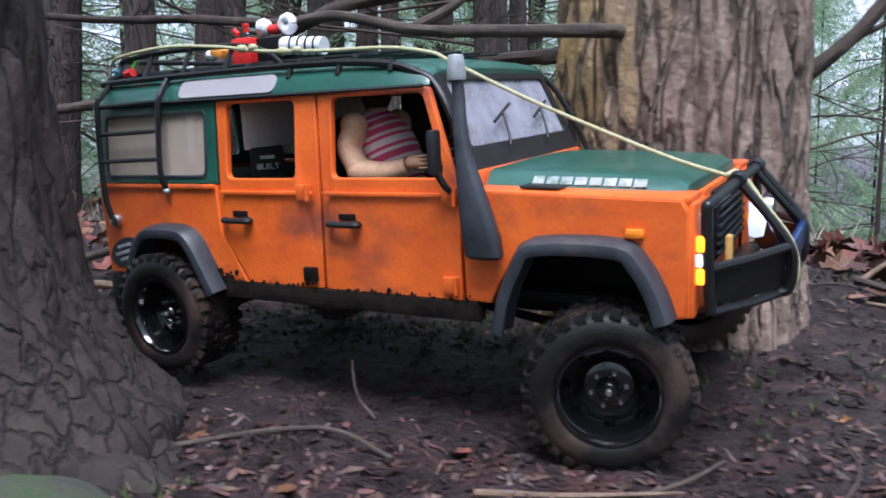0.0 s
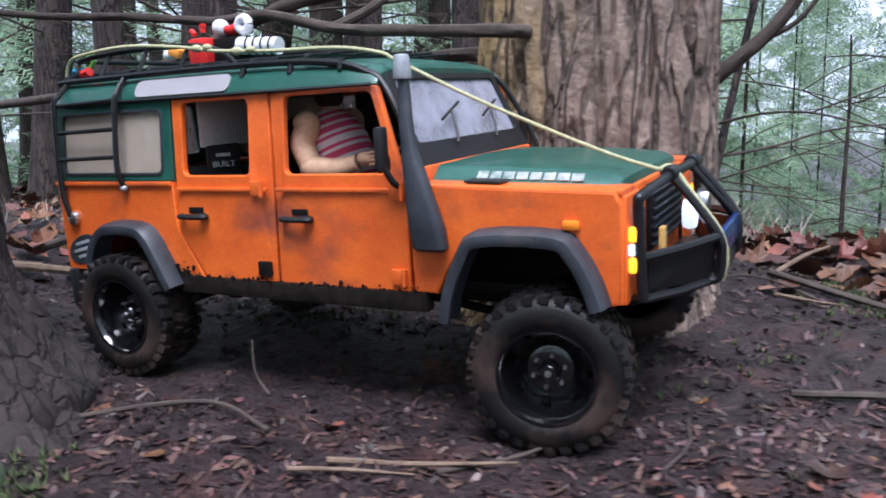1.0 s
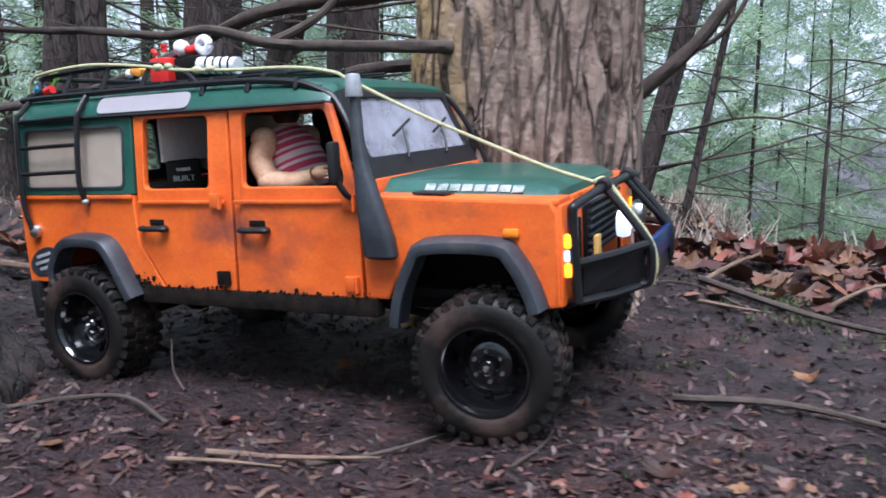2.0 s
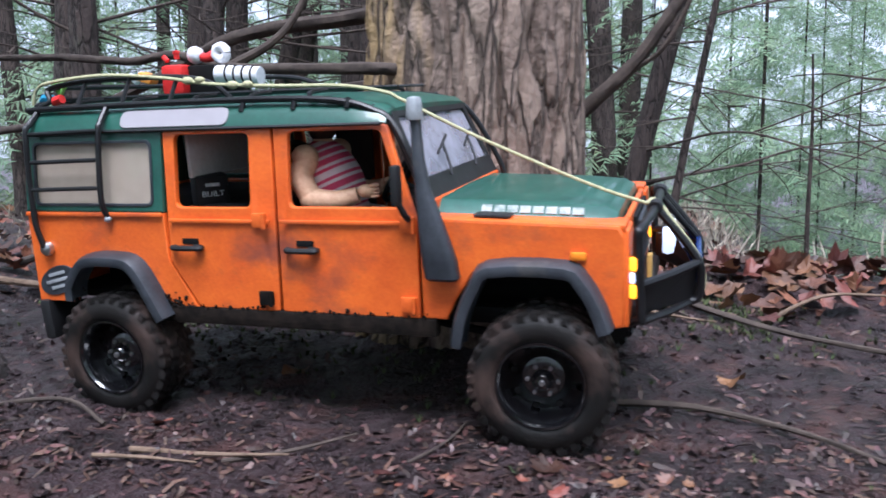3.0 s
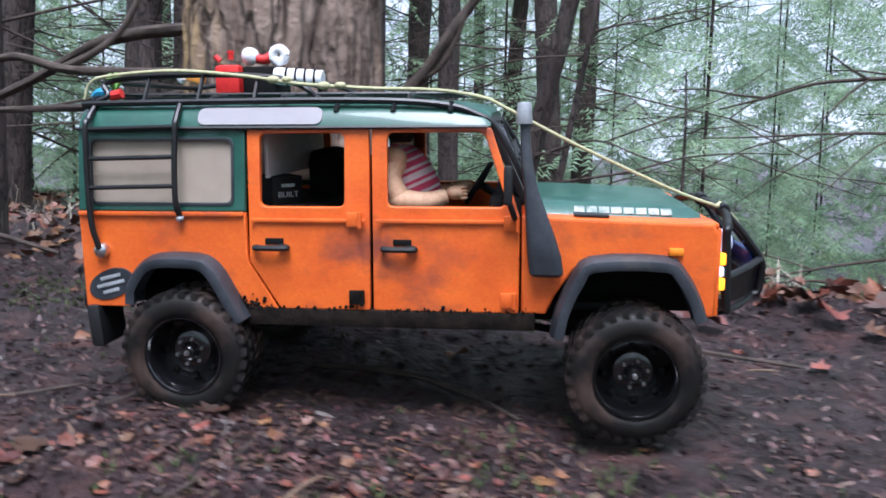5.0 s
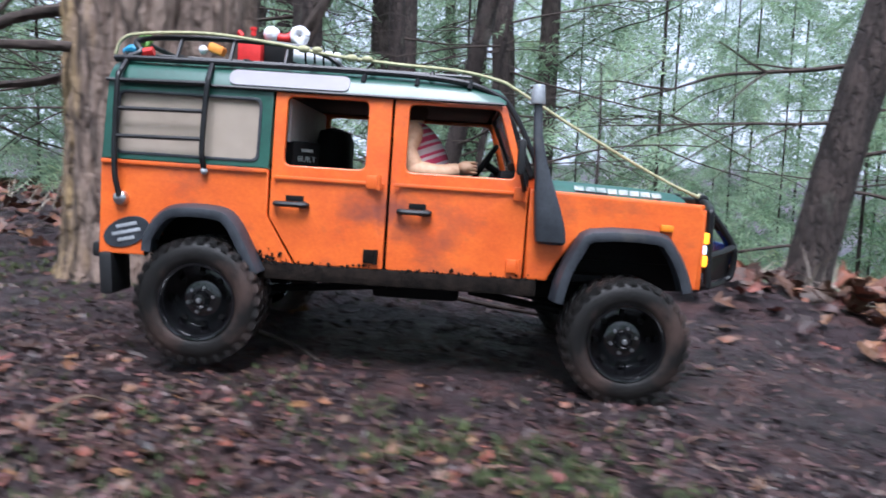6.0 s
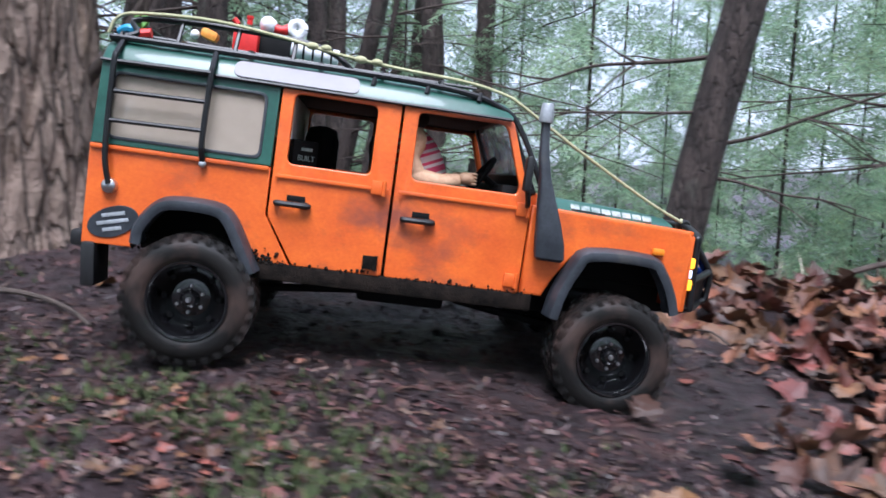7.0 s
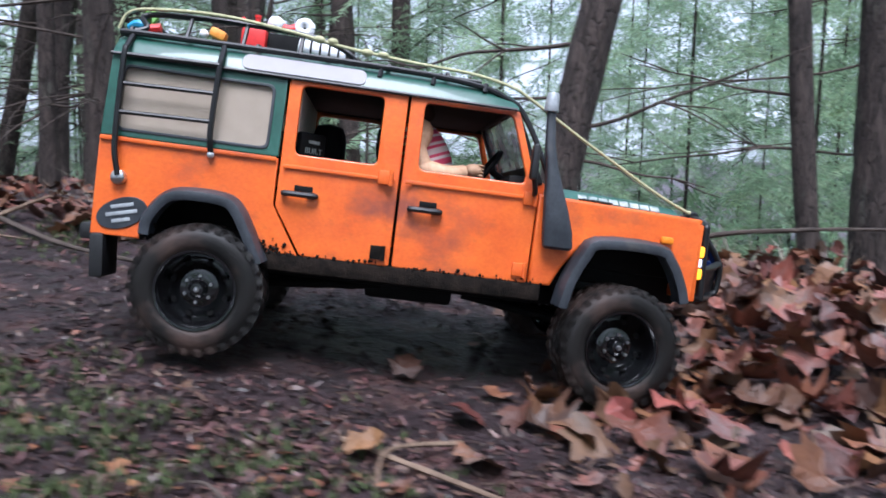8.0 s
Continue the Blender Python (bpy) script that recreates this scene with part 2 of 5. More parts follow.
M_LEAF = varied(mat("dead_maple_leaf", (0.10, 0.034, 0.020), (0.21, 0.078, 0.040), 40, 300, 0.42, bump=0.5, size=0.0012, c=(0.15, 0.105, 0.09), cover=0.53, rough2=0.7), 0.16, 1.3, 0.024)
M_LITTER = varied(mat("leaf_litter", (0.045, 0.023, 0.021), (0.110, 0.056, 0.045), 60, 500, 0.42, bump=0.3, size=0.0006), 0.15, 1.45, 0.03)
M_MOSS = varied(mat("moss", (0.042, 0.060, 0.020), (0.078, 0.098, 0.034), 60, 500, 0.85, bump=0.3, size=0.0006), 0.4, 1.3, 0.03)
M_NEEDLE = leafy(varied(mat("fir_needles", (0.18, 0.275, 0.165), (0.31, 0.42, 0.265), 3, 40, 0.6, bump=0, c=(0.36, 0.44, 0.20), cover=0.55), 0.6, 1.45, 0.03), 0.55)
M_BRUSH = varied(mat("dry_brush", (0.24, 0.20, 0.15), (0.42, 0.37, 0.30), 20, 200, 0.8, bump=0), 0.5, 1.25, 0.02)


# ---- mesh helpers ----
def mesh_of(bm, name):
    me = bpy.data.meshes.new(name)
    bm.to_mesh(me)
    bm.free()
    return me


def part(name, bm, material, parent=None, label="", smooth=True):
    """Link a bmesh or a mesh as one object under a thing or a part."""
    me = bm if isinstance(bm, bpy.types.Mesh) else mesh_of(bm, name)
    ob = new(name, me)
    mats = material if isinstance(material, (list, tuple)) else [material]
    if not me.materials:
        for m in mats:
            me.materials.append(m)
    if smooth:
        me.shade_smooth()
        me.set_sharp_from_angle(angle=radians(38))
    if parent:
        ob.parent = parent
    if label:
        ob["label"] = label
    return ob


def thing(name, label, category, m=None, group="", kind=""):
    ob = new(name)
    ob.empty_display_size = 0.05
    if m is not None:
        ob.matrix_basis = m
    return tagged(ob, label, category, group, kind)


def box(sx, sy, sz, at=(0, 0, 0), bevel=0.0, turn=None, bm=None):
    b = bmesh.new()
    bmesh.ops.create_cube(b, size=1.0)
    bmesh.ops.scale(b, vec=(sx, sy, sz), verts=b.verts)
    if bevel:
        bmesh.ops.bevel(b, geom=b.edges[:], offset=bevel, segments=2, affect="EDGES", profile=0.6)
    if turn is not None:
        bmesh.ops.transform(b, matrix=turn, verts=b.verts)
    bmesh.ops.translate(b, vec=at, verts=b.verts)
    return joined(bm, b) if bm is not None else b


def joined(bm, other):
    me = bpy.data.meshes.new("tmp")
    other.to_mesh(me)
    other.free()
    bm.from_mesh(me)
    bpy.data.meshes.remove(me)
    return bm


def smooth_line(points, steps=6):
    """Catmull-Rom through a few points."""
    P = [Vector(p) for p in points]
    if len(P) < 3:
        return P
    P = [P[0] * 2 - P[1]] + P + [P[-1] * 2 - P[-2]]
    out = []
    for i in range(1, len(P) - 2):
        a, b, c, d = P[i - 1:i + 3]
        for s in range(steps):
            t = s / steps
            out.append(0.5 * ((2 * b) + (c - a) * t + (2 * a - 5 * b + 4 * c - d) * t * t + (3 * b - a - 3 * c + d) * t ** 3))
    out.append(P[-2])
    return out


def tube(points, radius, sides=8, bm=None, steps=6, smooth=True, rough=0.0, seed=0):
    """A round bar along points; radius may be a number or one per end."""
    bm = bm if bm is not None else bmesh.new()
    L = smooth_line(points, steps) if smooth else [Vector(p) for p in points]
    r0, r1 = radius if isinstance(radius, (tuple, list)) else (radius, radius)
    rings, n = [], len(L)
    ref = Vector((0, 0, 1))
    rnd = random.Random(seed)
    for i, p in enumerate(L):
        d = (L[min(i + 1, n - 1)] - L[max(i - 1, 0)]).normalized()
        if abs(d.dot(ref)) > 0.95:
            ref = Vector((1, 0, 0)) if abs(d.x) < 0.9 else Vector((0, 1, 0))
        u = d.cross(ref).normalized()
        v = d.cross(u)
        ref = -v if abs(v.dot(d)) < 0.5 else ref
        r = r0 + (r1 - r0) * i / (n - 1)
        rings.append([bm.verts.new(p + (u * math.cos(a) + v * math.sin(a)) * r * (1 + rough * rnd.uniform(-1, 1)))
                      for a in [2 * math.pi * k / sides for k in range(sides)]])
    for A, B in zip(rings, rings[1:]):
        for k in range(sides):
            bm.faces.new((A[k], A[(k + 1) % sides], B[(k + 1) % sides], B[k]))
    bm.faces.new(rings[0][::-1])
    bm.faces.new(rings[-1])
    return bm


def lathe(profile, sides=32, axis="Y", bm=None, closed=True):
    """Turn (radius, along) pairs about an axis."""
    bm = bm if bm is not None else bmesh.new()
    rings = []
    for r, h in profile:
        ring = []
        for k in range(sides):
            a = 2 * math.pi * k / sides
            c, s = r * math.cos(a), r * math.sin(a)
            ring.append(bm.verts.new((c, h, s) if axis == "Y" else (c, s, h) if axis == "Z" else (h, c, s)))
        rings.append(ring)
    for A, B in zip(rings, rings[1:]):
        for k in range(sides):
            bm.faces.new((A[k], A[(k + 1) % sides], B[(k + 1) % sides], B[k]))
    for ring in (rings[0], rings[-1]) if closed else ():
        if max((v.co - ring[0].co).length for v in ring) > 1e-6:
            bm.faces.new(ring)
    bmesh.ops.recalc_face_normals(bm, faces=bm.faces)
    return bm


def rounded(points, radius, n=4):
    """Round the corners of a closed outline."""
    out = []
    P = [Vector((p[0], p[1])) for p in points]
    for i, p in enumerate(P):
        a, b = P[i - 1] - p, P[(i + 1) % len(P)] - p
        r = min(radius, a.length * 0.45, b.length * 0.45)
        s, e = p + a.normalized() * r, p + b.normalized() * r
        for k in range(n + 1):
            t = k / n
            out.append(s * (1 - t) ** 2 + p * 2 * t * (1 - t) + e * t * t)
    return out


def plate(outline, holes=(), depth=0.004, bevel=0.0007):
    """A sheet cut from an outline in x and z, with holes, lying from y = 0 to y = depth."""
    cu = bpy.data.curves.new("sheet", "CURVE")
    cu.dimensions, cu.fill_mode = "2D", "BOTH"
    cu.extrude, cu.bevel_depth, cu.bevel_resolution = max(depth / 2 - bevel, 1e-5), bevel, 1
    cu.offset = -bevel
    for loop in (outline, *holes):
        s = cu.splines.new("POLY")
        s.points.add(len(loop) - 1)
        for q, p in zip(s.points, loop):
            q.co = (p[0], p[1], 0, 1)
        s.use_cyclic_u = True
    ob = bpy.data.objects.new("sheet", cu)
    me = bpy.data.meshes.new_from_object(ob)
    bpy.data.objects.remove(ob)
    bpy.data.curves.remove(cu)
    bm = bmesh.new()
    bm.from_mesh(me)
    bpy.data.meshes.remove(me)
    bmesh.ops.transform(bm, matrix=Matrix.Translation((0, depth / 2, 0)) @ Matrix.Rotation(radians(90), 4, "X"), verts=bm.verts)
    return bm


def lean(bm, pivot_z, angle):
    """Tilt what lies above a height inwards, towards +y."""
    for v in bm.verts:
        if v.co.z > pivot_z:
            v.co.y += (v.co.z - pivot_z) * math.tan(radians(angle))
    return bm


def mirrored(bm):
    c = bm.copy()
    for v in c.verts:
        v.co.y = -v.co.y
    bmesh.ops.reverse_faces(c, faces=c.faces)
    return c


def soup(name, verts, faces, material, label, category, parent=None, kind="stuff"):
    me = bpy.data.meshes.new(name)
    me.from_pydata(verts.tolist() if hasattr(verts, "tolist") else verts, [], faces.tolist() if hasattr(faces, "tolist") else faces)
    me.materials.append(material)
    ob = new(name, me)
    if parent:
        ob.parent = parent
        return ob
    return tagged(ob, label, category, "", kind)


# ---- ground ----
def step(t):
    t = np.clip(t, 0, 1)
    return t * t * (3 - 2 * t)


def track(x):
    """How far the wheel track bends away to the left as it goes."""
    return 0.1 * step((np.asarray(x, float) - 0.2) / 0.7)


def wave(x, y, f, s):
    return (np.sin(x * f + s + 1.7 * np.sin(y * f * 0.63 + s * 2.1)) * np.cos(y * f * 0.87 - s * 1.3 + 1.3 * np.sin(x * f * 0.71 + s)))


def height(x, y):
    x, y = np.asarray(x, float), np.asarray(y, float)
    base = np.interp(x, [-0.4, -0.15, 0.05, 0.25, 0.5, 0.68, 0.84, 0.94, 1.1, 1.5, 3.0], [0.005, 0.0, -0.006, -0.003, -0.010, -0.020, -0.031, -0.048, -0.065, -0.085, -0.12])
    z = base - 0.036 * np.exp(-((x + 0.22) ** 2 + (y + 0.19) ** 2) / 0.012)
    z = z + 0.040 * np.exp(-((x - 0.24) ** 2 + (y - 0.31) ** 2) / 0.03)
    brow = 0.48 + 0.12 * step((x - 0.3) / 0.8)
    z = z + 0.03 * np.exp(-((y - brow - 0.04 * np.sin(x * 5)) ** 2) / 0.007) * step((x - 0.1) / 0.4)
    z = z + 0.035 * step((x - 1.12) / 0.25) * np.exp(-((y - 0.30) ** 2) / 0.05)
    drop = step((x - 0.25) / 0.5)
    z = z - drop * 0.9 * step((y - brow - 0.05) / 2.0) - (1 - drop) * 0.45 * step((y - 1.5) / 3.0)
    near = np.exp(-np.maximum(np.hypot(x - 0.5, y) - 1.6, 0) ** 2)
    lane = 1 - 0.65 * np.exp(-((y + 0.02 - track(x)) ** 2) / 0.03)
    z = z + near * lane * (0.0065 * wave(x, y, 17, 0.4) + 0.005 * wave(x, y, 43, 1.9) + 0.0035 * wave(x, y, 101, 3.1) + 0.0022 * wave(x, y, 210, 0.7))
    far = np.clip(np.hypot(x, y) - 3, 0, 40)
    return z + 0.02 * far * wave(x, y, 0.23, 2.2)


def ground():
    def graded(a, b, stepsize, reach):
        c = list(np.arange(a, b, stepsize))
        up, lo, d = [], [], stepsize
        x = c[-1]
        while x < reach:
            d *= 1.22
            x += d
            up.append(x)
        d, x = stepsize, c[0]
        while x > -reach:
            d *= 1.22
            x -= d
            lo.append(x)
        return np.array(lo[::-1] + c + up)
    X, Y = graded(-0.6, 1.9, 0.0075, 400), graded(-0.6, 0.85, 0.0075, 400)
    gx, gy = np.meshgrid(X, Y)
    gz = height(gx, gy)
    v = np.stack([gx.ravel(), gy.ravel(), gz.ravel()], 1)
    w, h = len(X), len(Y)
    i = np.arange(w * h).reshape(h, w)
    f = np.stack([i[:-1, :-1], i[:-1, 1:], i[1:, 1:], i[1:, :-1]], -1).reshape(-1, 4)
    ob = soup("ground", v, f, M_SOIL, "wet dark brown forest soil with mud ruts", "ground", kind="structure")
    ob.data.shade_smooth()


ground()


# ---- the model truck: x ahead, y to its left, z up from the ground under its wheels ----
TRUCK = [
    (0, -0.0075, 0.0194, 0.0004, -11.90, -0.36, 4.34), (0.5, 0.0185, 0.0149, -0.0000, -10.65, -0.41, 4.21),
    (1, 0.0352, 0.0132, -0.0025, -8.88, -1.20, 4.02), (1.5, 0.0579, 0.0133, -0.0028, -6.03, -2.03, 3.81),
    (2, 0.0691, 0.0109, -0.0054, -4.05, -2.11, 2.43), (3.5, 0.2087, 0.0141, 0.0004, 8.36, 0.21, 5.84),
    (4, 0.2820, 0.0132, 0.0007, 11.04, -0.28, 4.28), (5.5, 0.4880, 0.0514, -0.0145, 18.20, -0.18, 1.80),
    (6, 0.5584, 0.0717, -0.0219, 20.62, 1.97, -1.49), (6.5, 0.6513, 0.0873, -0.0337, 21.57, 3.35, -2.56),
    (7, 0.7385, 0.0950, -0.0411, 25.61, 6.14, -0.95), (7.5, 0.8370, 0.1007, -0.0450, 25.08, 6.32, -2.13),
    (8, 0.9304, 0.1178, -0.0531, 20.67, 6.57, -3.87)]
TIMES = [k * 0.25 for k in range(33)]
WHEELBASE, TYRE_R, TYRE_W, TRACK = 0.324, 0.046, 0.040, 0.1


def glide(rows, t):
    """Smooth values between rows of (seconds, values...)."""
    A = np.array(rows, float)
    T, V = A[:, 0], A[:, 1:]
    i = int(np.clip(np.searchsorted(T, t) - 1, 0, len(T) - 2))
    slope = np.gradient(V, T, axis=0)
    h = T[i + 1] - T[i]
    s = (t - T[i]) / h
    return ((2 * s ** 3 - 3 * s ** 2 + 1) * V[i] + (s ** 3 - 2 * s ** 2 + s) * h * slope[i] + (3 * s ** 2 - 2 * s ** 3) * V[i + 1] + (s ** 3 - s ** 2) * h * slope[i + 1])


def truck_pose(t):
    x, y, z, yaw, pitch, roll = glide(TRUCK, t)
    return (Matrix.Translation((x, y, z)) @ Matrix.Rotation(radians(yaw), 4, "Z") @ Matrix.Rotation(radians(pitch), 4, "Y")
            @ Matrix.Rotation(radians(roll), 4, "X"))


def both(name, bm, material, parent, label="", **kw):
    """One part on each side of the truck."""
    other = mirrored(bm)
    return part(name, bm, material, parent, label, **kw), part(name, other, material, parent, label, **kw)


def at_side(bm, y):
    bmesh.ops.translate(bm, vec=(0, y, 0), verts=bm.verts)
    return bm


LEAN_Z, LEAN = 0.152, 6.0
SIDE = -0.102


def doors(truck):
    front = [(-0.0255, 0.084), (0.078, 0.084), (0.0785, 0.150), (0.0575, 0.2125), (-0.0255, 0.2125)]
    fhole = rounded([(-0.0145, 0.1575), (0.0665, 0.1575), (0.0675, 0.164), (0.0530, 0.2092), (-0.0145, 0.2092)], 0.005)
    rear = [(-0.0925, 0.084), (-0.0275, 0.084), (-0.0275, 0.2125), (-0.1135, 0.2125), (-0.1135, 0.118)]
    rhole = rounded([(-0.1045, 0.1570), (-0.0448, 0.1570), (-0.0448, 0.2090), (-0.1045, 0.2090)], 0.005)
    for outline, hole, hx, hinges in ((front, fhole, -0.006, ((0.0705, 0.0935), (0.0725, 0.147))), (rear, rhole, -0.097, ((-0.037, 0.0935), (-0.0375, 0.1485)))):
        bm = at_side(plate(rounded(outline, 0.002, 2), [hole], 0.005, 0.0009), SIDE)
        near, far = both("door", lean(bm, LEAN_Z, LEAN), M_ORANGE, truck, "scuffed orange door with an open window")
        for d, s in ((near, 1), (far, -1)):
            y = SIDE * s
            h = bmesh.new()
            tube([(hx - 0.011, y - 0.0005 * s, 0.1283), (hx - 0.0105, y - 0.004 * s, 0.1284), (hx, y - 0.005 * s, 0.1284), (hx + 0.0105, y - 0.004 * s, 0.1284), (hx + 0.011, y - 0.0005 * s, 0.1283)], 0.0021, 8, h)
            part("handle", box(0.006, 0.003, 0.005, (hx + 0.008, y - 0.002 * s, 0.1284), 0.0008, bm=h), M_BLACK, d, "black door handle")
            part("handle_recess", box(0.013, 0.0012, 0.0042, (hx + 0.002, y - 0.0004 * s, 0.1328), 0.0004), M_DARK, d)
            for k, (x, z) in enumerate(hinges):
                hb = box(0.011, 0.003, 0.010, (x, y - 0.0012 * s, z), 0.0008)
                tube([(x + 0.004, y - 0.003 * s, z - 0.0055), (x + 0.004, y - 0.003 * s, z + 0.0055)], 0.0016, 8, hb, smooth=False)
                part("hinge", hb, M_ORANGE if x > 0 or z > 0.12 else M_MUDCAKE, d)
            part("belt_line", box(0.098 if hx > -0.05 else 0.081, 0.0022, 0.0028, ((0.0265 if hx > -0.05 else -0.0705), y - 0.0006 * s, 0.1475), 0.0008), M_ORANGE, d)


def panels(truck):
    # rear quarter, lower
    q = [(-0.2385, 0.083), (-0.204, 0.083), (-0.200, 0.098), (-0.189, 0.112), (-0.176, 0.1185), (-0.150, 0.1185), (-0.138, 0.112), (-0.126, 0.094), (-0.122, 0.084), (-0.0945, 0.084), (-0.115, 0.119), (-0.115, 0.1525), (-0.2385, 0.1525)]
    both("rear_quarter_panel", at_side(plate(q, (), 0.005, 0.0009), SIDE), M_ORANGE, truck, "scuffed orange rear quarter panel")
    both("seam_strip", box(0.122, 0.003, 0.0032, (-0.177, SIDE - 0.0006, 0.1515), 0.0009), M_ORANGE, truck)
    g = [(-0.2385, 0.1535), (-0.115, 0.1535), (-0.115, 0.2125), (-0.2375, 0.2125)]
    gh = rounded([(-0.2285, 0.1585), (-0.1235, 0.1585), (-0.1235, 0.2055), (-0.2285, 0.2055)], 0.006)
    both("upper_quarter_panel", lean(at_side(plate(g, [gh], 0.0045, 0.0008), SIDE), LEAN_Z, LEAN), M_GREEN, truck, "dark green panel round the side window")
    both("side_window", lean(at_side(plate(rounded([(-0.230, 0.157), (-0.122, 0.157), (-0.122, 0.207), (-0.230, 0.207)], 0.006), (), 0.0016, 0.0003), SIDE + 0.002), LEAN_Z, LEAN), M_FROST, truck, "frosted beige side window")
    both("window_seal", lean(at_side(plate(rounded([(-0.2295, 0.1575), (-0.1225, 0.1575), (-0.1225, 0.2065), (-0.2295, 0.2065)], 0.006), [rounded([(-0.2275, 0.1595), (-0.1245, 0.1595), (-0.1245, 0.2045), (-0.2275, 0.2045)], 0.005)], 0.0016, 0.0003), SIDE - 0.0008), LEAN_Z, LEAN), M_FLARE, truck)
    # front wing
    w = [(0.0795, 0.084), (0.097, 0.084), (0.104, 0.098), (0.116, 0.115), (0.129, 0.1225), (0.178, 0.1225), (0.190, 0.113), (0.200, 0.094), (0.203, 0.083), (0.212, 0.085), (0.213, 0.140), (0.209, 0.1475), (0.0795, 0.1515)]
    both("front_wing", at_side(plate(w, (), 0.006, 0.002), SIDE), M_ORANGE, truck, "scuffed orange front wing")
    both("wing_top", box(0.133, 0.028, 0.004, (0.146, -0.0865, 0.1478), 0.0015, Matrix.Rotation(radians(1.6), 4, "Y")), M_ORANGE, truck)
    both("wing_vent", box(0.024, 0.014, 0.0015, (0.128, -0.090, 0.1517), 0.0005, Matrix.Rotation(radians(1.6), 4, "Y")), M_BLACK, truck, "black wing-top vent")
    both("front_corner", box(0.004, 0.034, 0.060, (0.2125, -0.083, 0.1145), 0.0018), M_ORANGE, truck)
    # bonnet, raised along the middle
    bm = bmesh.new()
    prof = [(-0.083, 0.0), (-0.082, 0.0012), (-0.0735, 0.0088), (-0.069, 0.0098), (-0.04, 0.0102), (0.0, 0.0105), (0.04, 0.0102), (0.069, 0.0098), (0.0735, 0.0088), (0.082, 0.0012), (0.083, 0.0)]
    rows = []
    for x, z, k in ((0.084, 0.1500, 1.0), (0.12, 0.1490, 1.0), (0.17, 0.1475, 0.97), (0.198, 0.1462, 0.86), (0.2055, 0.1452, 0.55), (0.207, 0.1445, 0.1)):
        rows.append([bm.verts.new((x, y * (0.985 if x > 0.2 else 1), z + h * k)) for y, h in prof])
    for A, B in zip(rows, rows[1:]):
        for i in range(len(A) - 1):
            bm.faces.new((A[i], B[i], B[i + 1], A[i + 1]))
    bmesh.ops.recalc_face_normals(bm, faces=bm.faces)
    if sum(f.normal.z for f in bm.faces) < 0:
        bmesh.ops.reverse_faces(bm, faces=bm.faces)
    bonnet = part("bonnet", bm, M_GREEN, truck, "dark green bonnet with worn white print")
    # the worn print: plain blocks in place of its letters, on both slopes
    for s in (1, -1):
        for i in range(8):
            x = 0.1205 + i * 0.0087
            z = 0.1500 - (x - 0.084) * 0.030 + 0.0051
            part("print_block", box(0.0074, 0.0008, 0.0058, (x, -0.0783 * s, z), 0.0002, Matrix.Rotation(radians(-48 * s), 4, "X")), M_LETTER, bonnet)
    # scuttle, bulkhead, grille, rear door, floor
    part("scuttle", box(0.012, 0.176, 0.010, (0.0805, 0, 0.1555), 0.002), M_ORANGE, truck, "orange scuttle below the windscreen")
    part("grille_panel", box(0.004, 0.132, 0.062, (0.2105, 0, 0.116), 0.0015), M_ORANGE, truck)
    grille = part("grille", box(0.004, 0.094, 0.040, (0.2135, 0, 0.124), 0.001), M_DARK, truck, "dark slatted radiator grille")
    for i in range(7):
        part("grille_slat", box(0.003, 0.090, 0.0022, (0.2165, 0, 0.108 + i * 0.0053), 0.0006), M_FLARE, grille)
    part("rear_panel", box(0.005, 0.196, 0.070, (-0.2375, 0, 0.118), 0.002), M_ORANGE, truck)
    rg = plate([(-0.096, 0.153), (0.096, 0.153), (0.089, 0.2125), (-0.089, 0.2125)], [rounded([(-0.05, 0.163), (0.05, 0.163), (0.047, 0.208), (-0.047, 0.208)], 0.005)], 0.004)
    bmesh.ops.transform(rg, matrix=Matrix.Translation((-0.2355, 0, 0)) @ Matrix.Rotation(radians(90), 4, "Z"), verts=rg.verts)
    part("rear_upper_panel", rg, M_GREEN, truck)
    part("floor_pan", box(0.40, 0.17, 0.006, (-0.03, 0, 0.086), 0.001), M_DARK, truck)
    part("cabin_trim", box(0.16, 0.180, 0.006, (-0.16, 0, 0.148), 0.001), M_DARK, truck, "dark load-bed cover")
    part("dashboard", box(0.024, 0.180, 0.030, (0.068, 0, 0.149), 0.004), M_DARK, truck, "black dashboard")
    part("engine_bay", box(0.125, 0.13, 0.045, (0.145, 0, 0.121), 0.002), M_DARK, truck)
    for x in (-0.162, 0.162):
        both("wheel_well", box(0.105 if x > 0 else 0.09, 0.004, 0.055, (x, -0.058, 0.105), 0.001), M_DARK, truck)
    # sills
    both("sill", box(0.215, 0.010, 0.0125, (-0.018, -0.0985, 0.0780), 0.002), M_MUDCAKE, truck, "black sill caked with mud")
    part("chassis_rail", box(0.40, 0.012, 0.014, (-0.01, -0.035, 0.070), 0.002), M_DARK, truck)
    part("chassis_rail", box(0.40, 0.012, 0.014, (-0.01, 0.035, 0.070), 0.002), M_DARK, truck)
    part("gearbox", box(0.075, 0.05, 0.026, (-0.005, 0, 0.064), 0.005), M_DARK, truck)
    both("link_arm", tube([(-0.14, -0.03, 0.052), (-0.03, -0.028, 0.062)], 0.0032, 8, smooth=False), M_DARK, truck)
    both("link_arm", tube([(0.14, -0.03, 0.048), (0.04, -0.028, 0.062)], 0.0032, 8, smooth=False), M_DARK, truck)
    # clods on the sill
    rnd = random.Random(5)
    clods = bmesh.new()
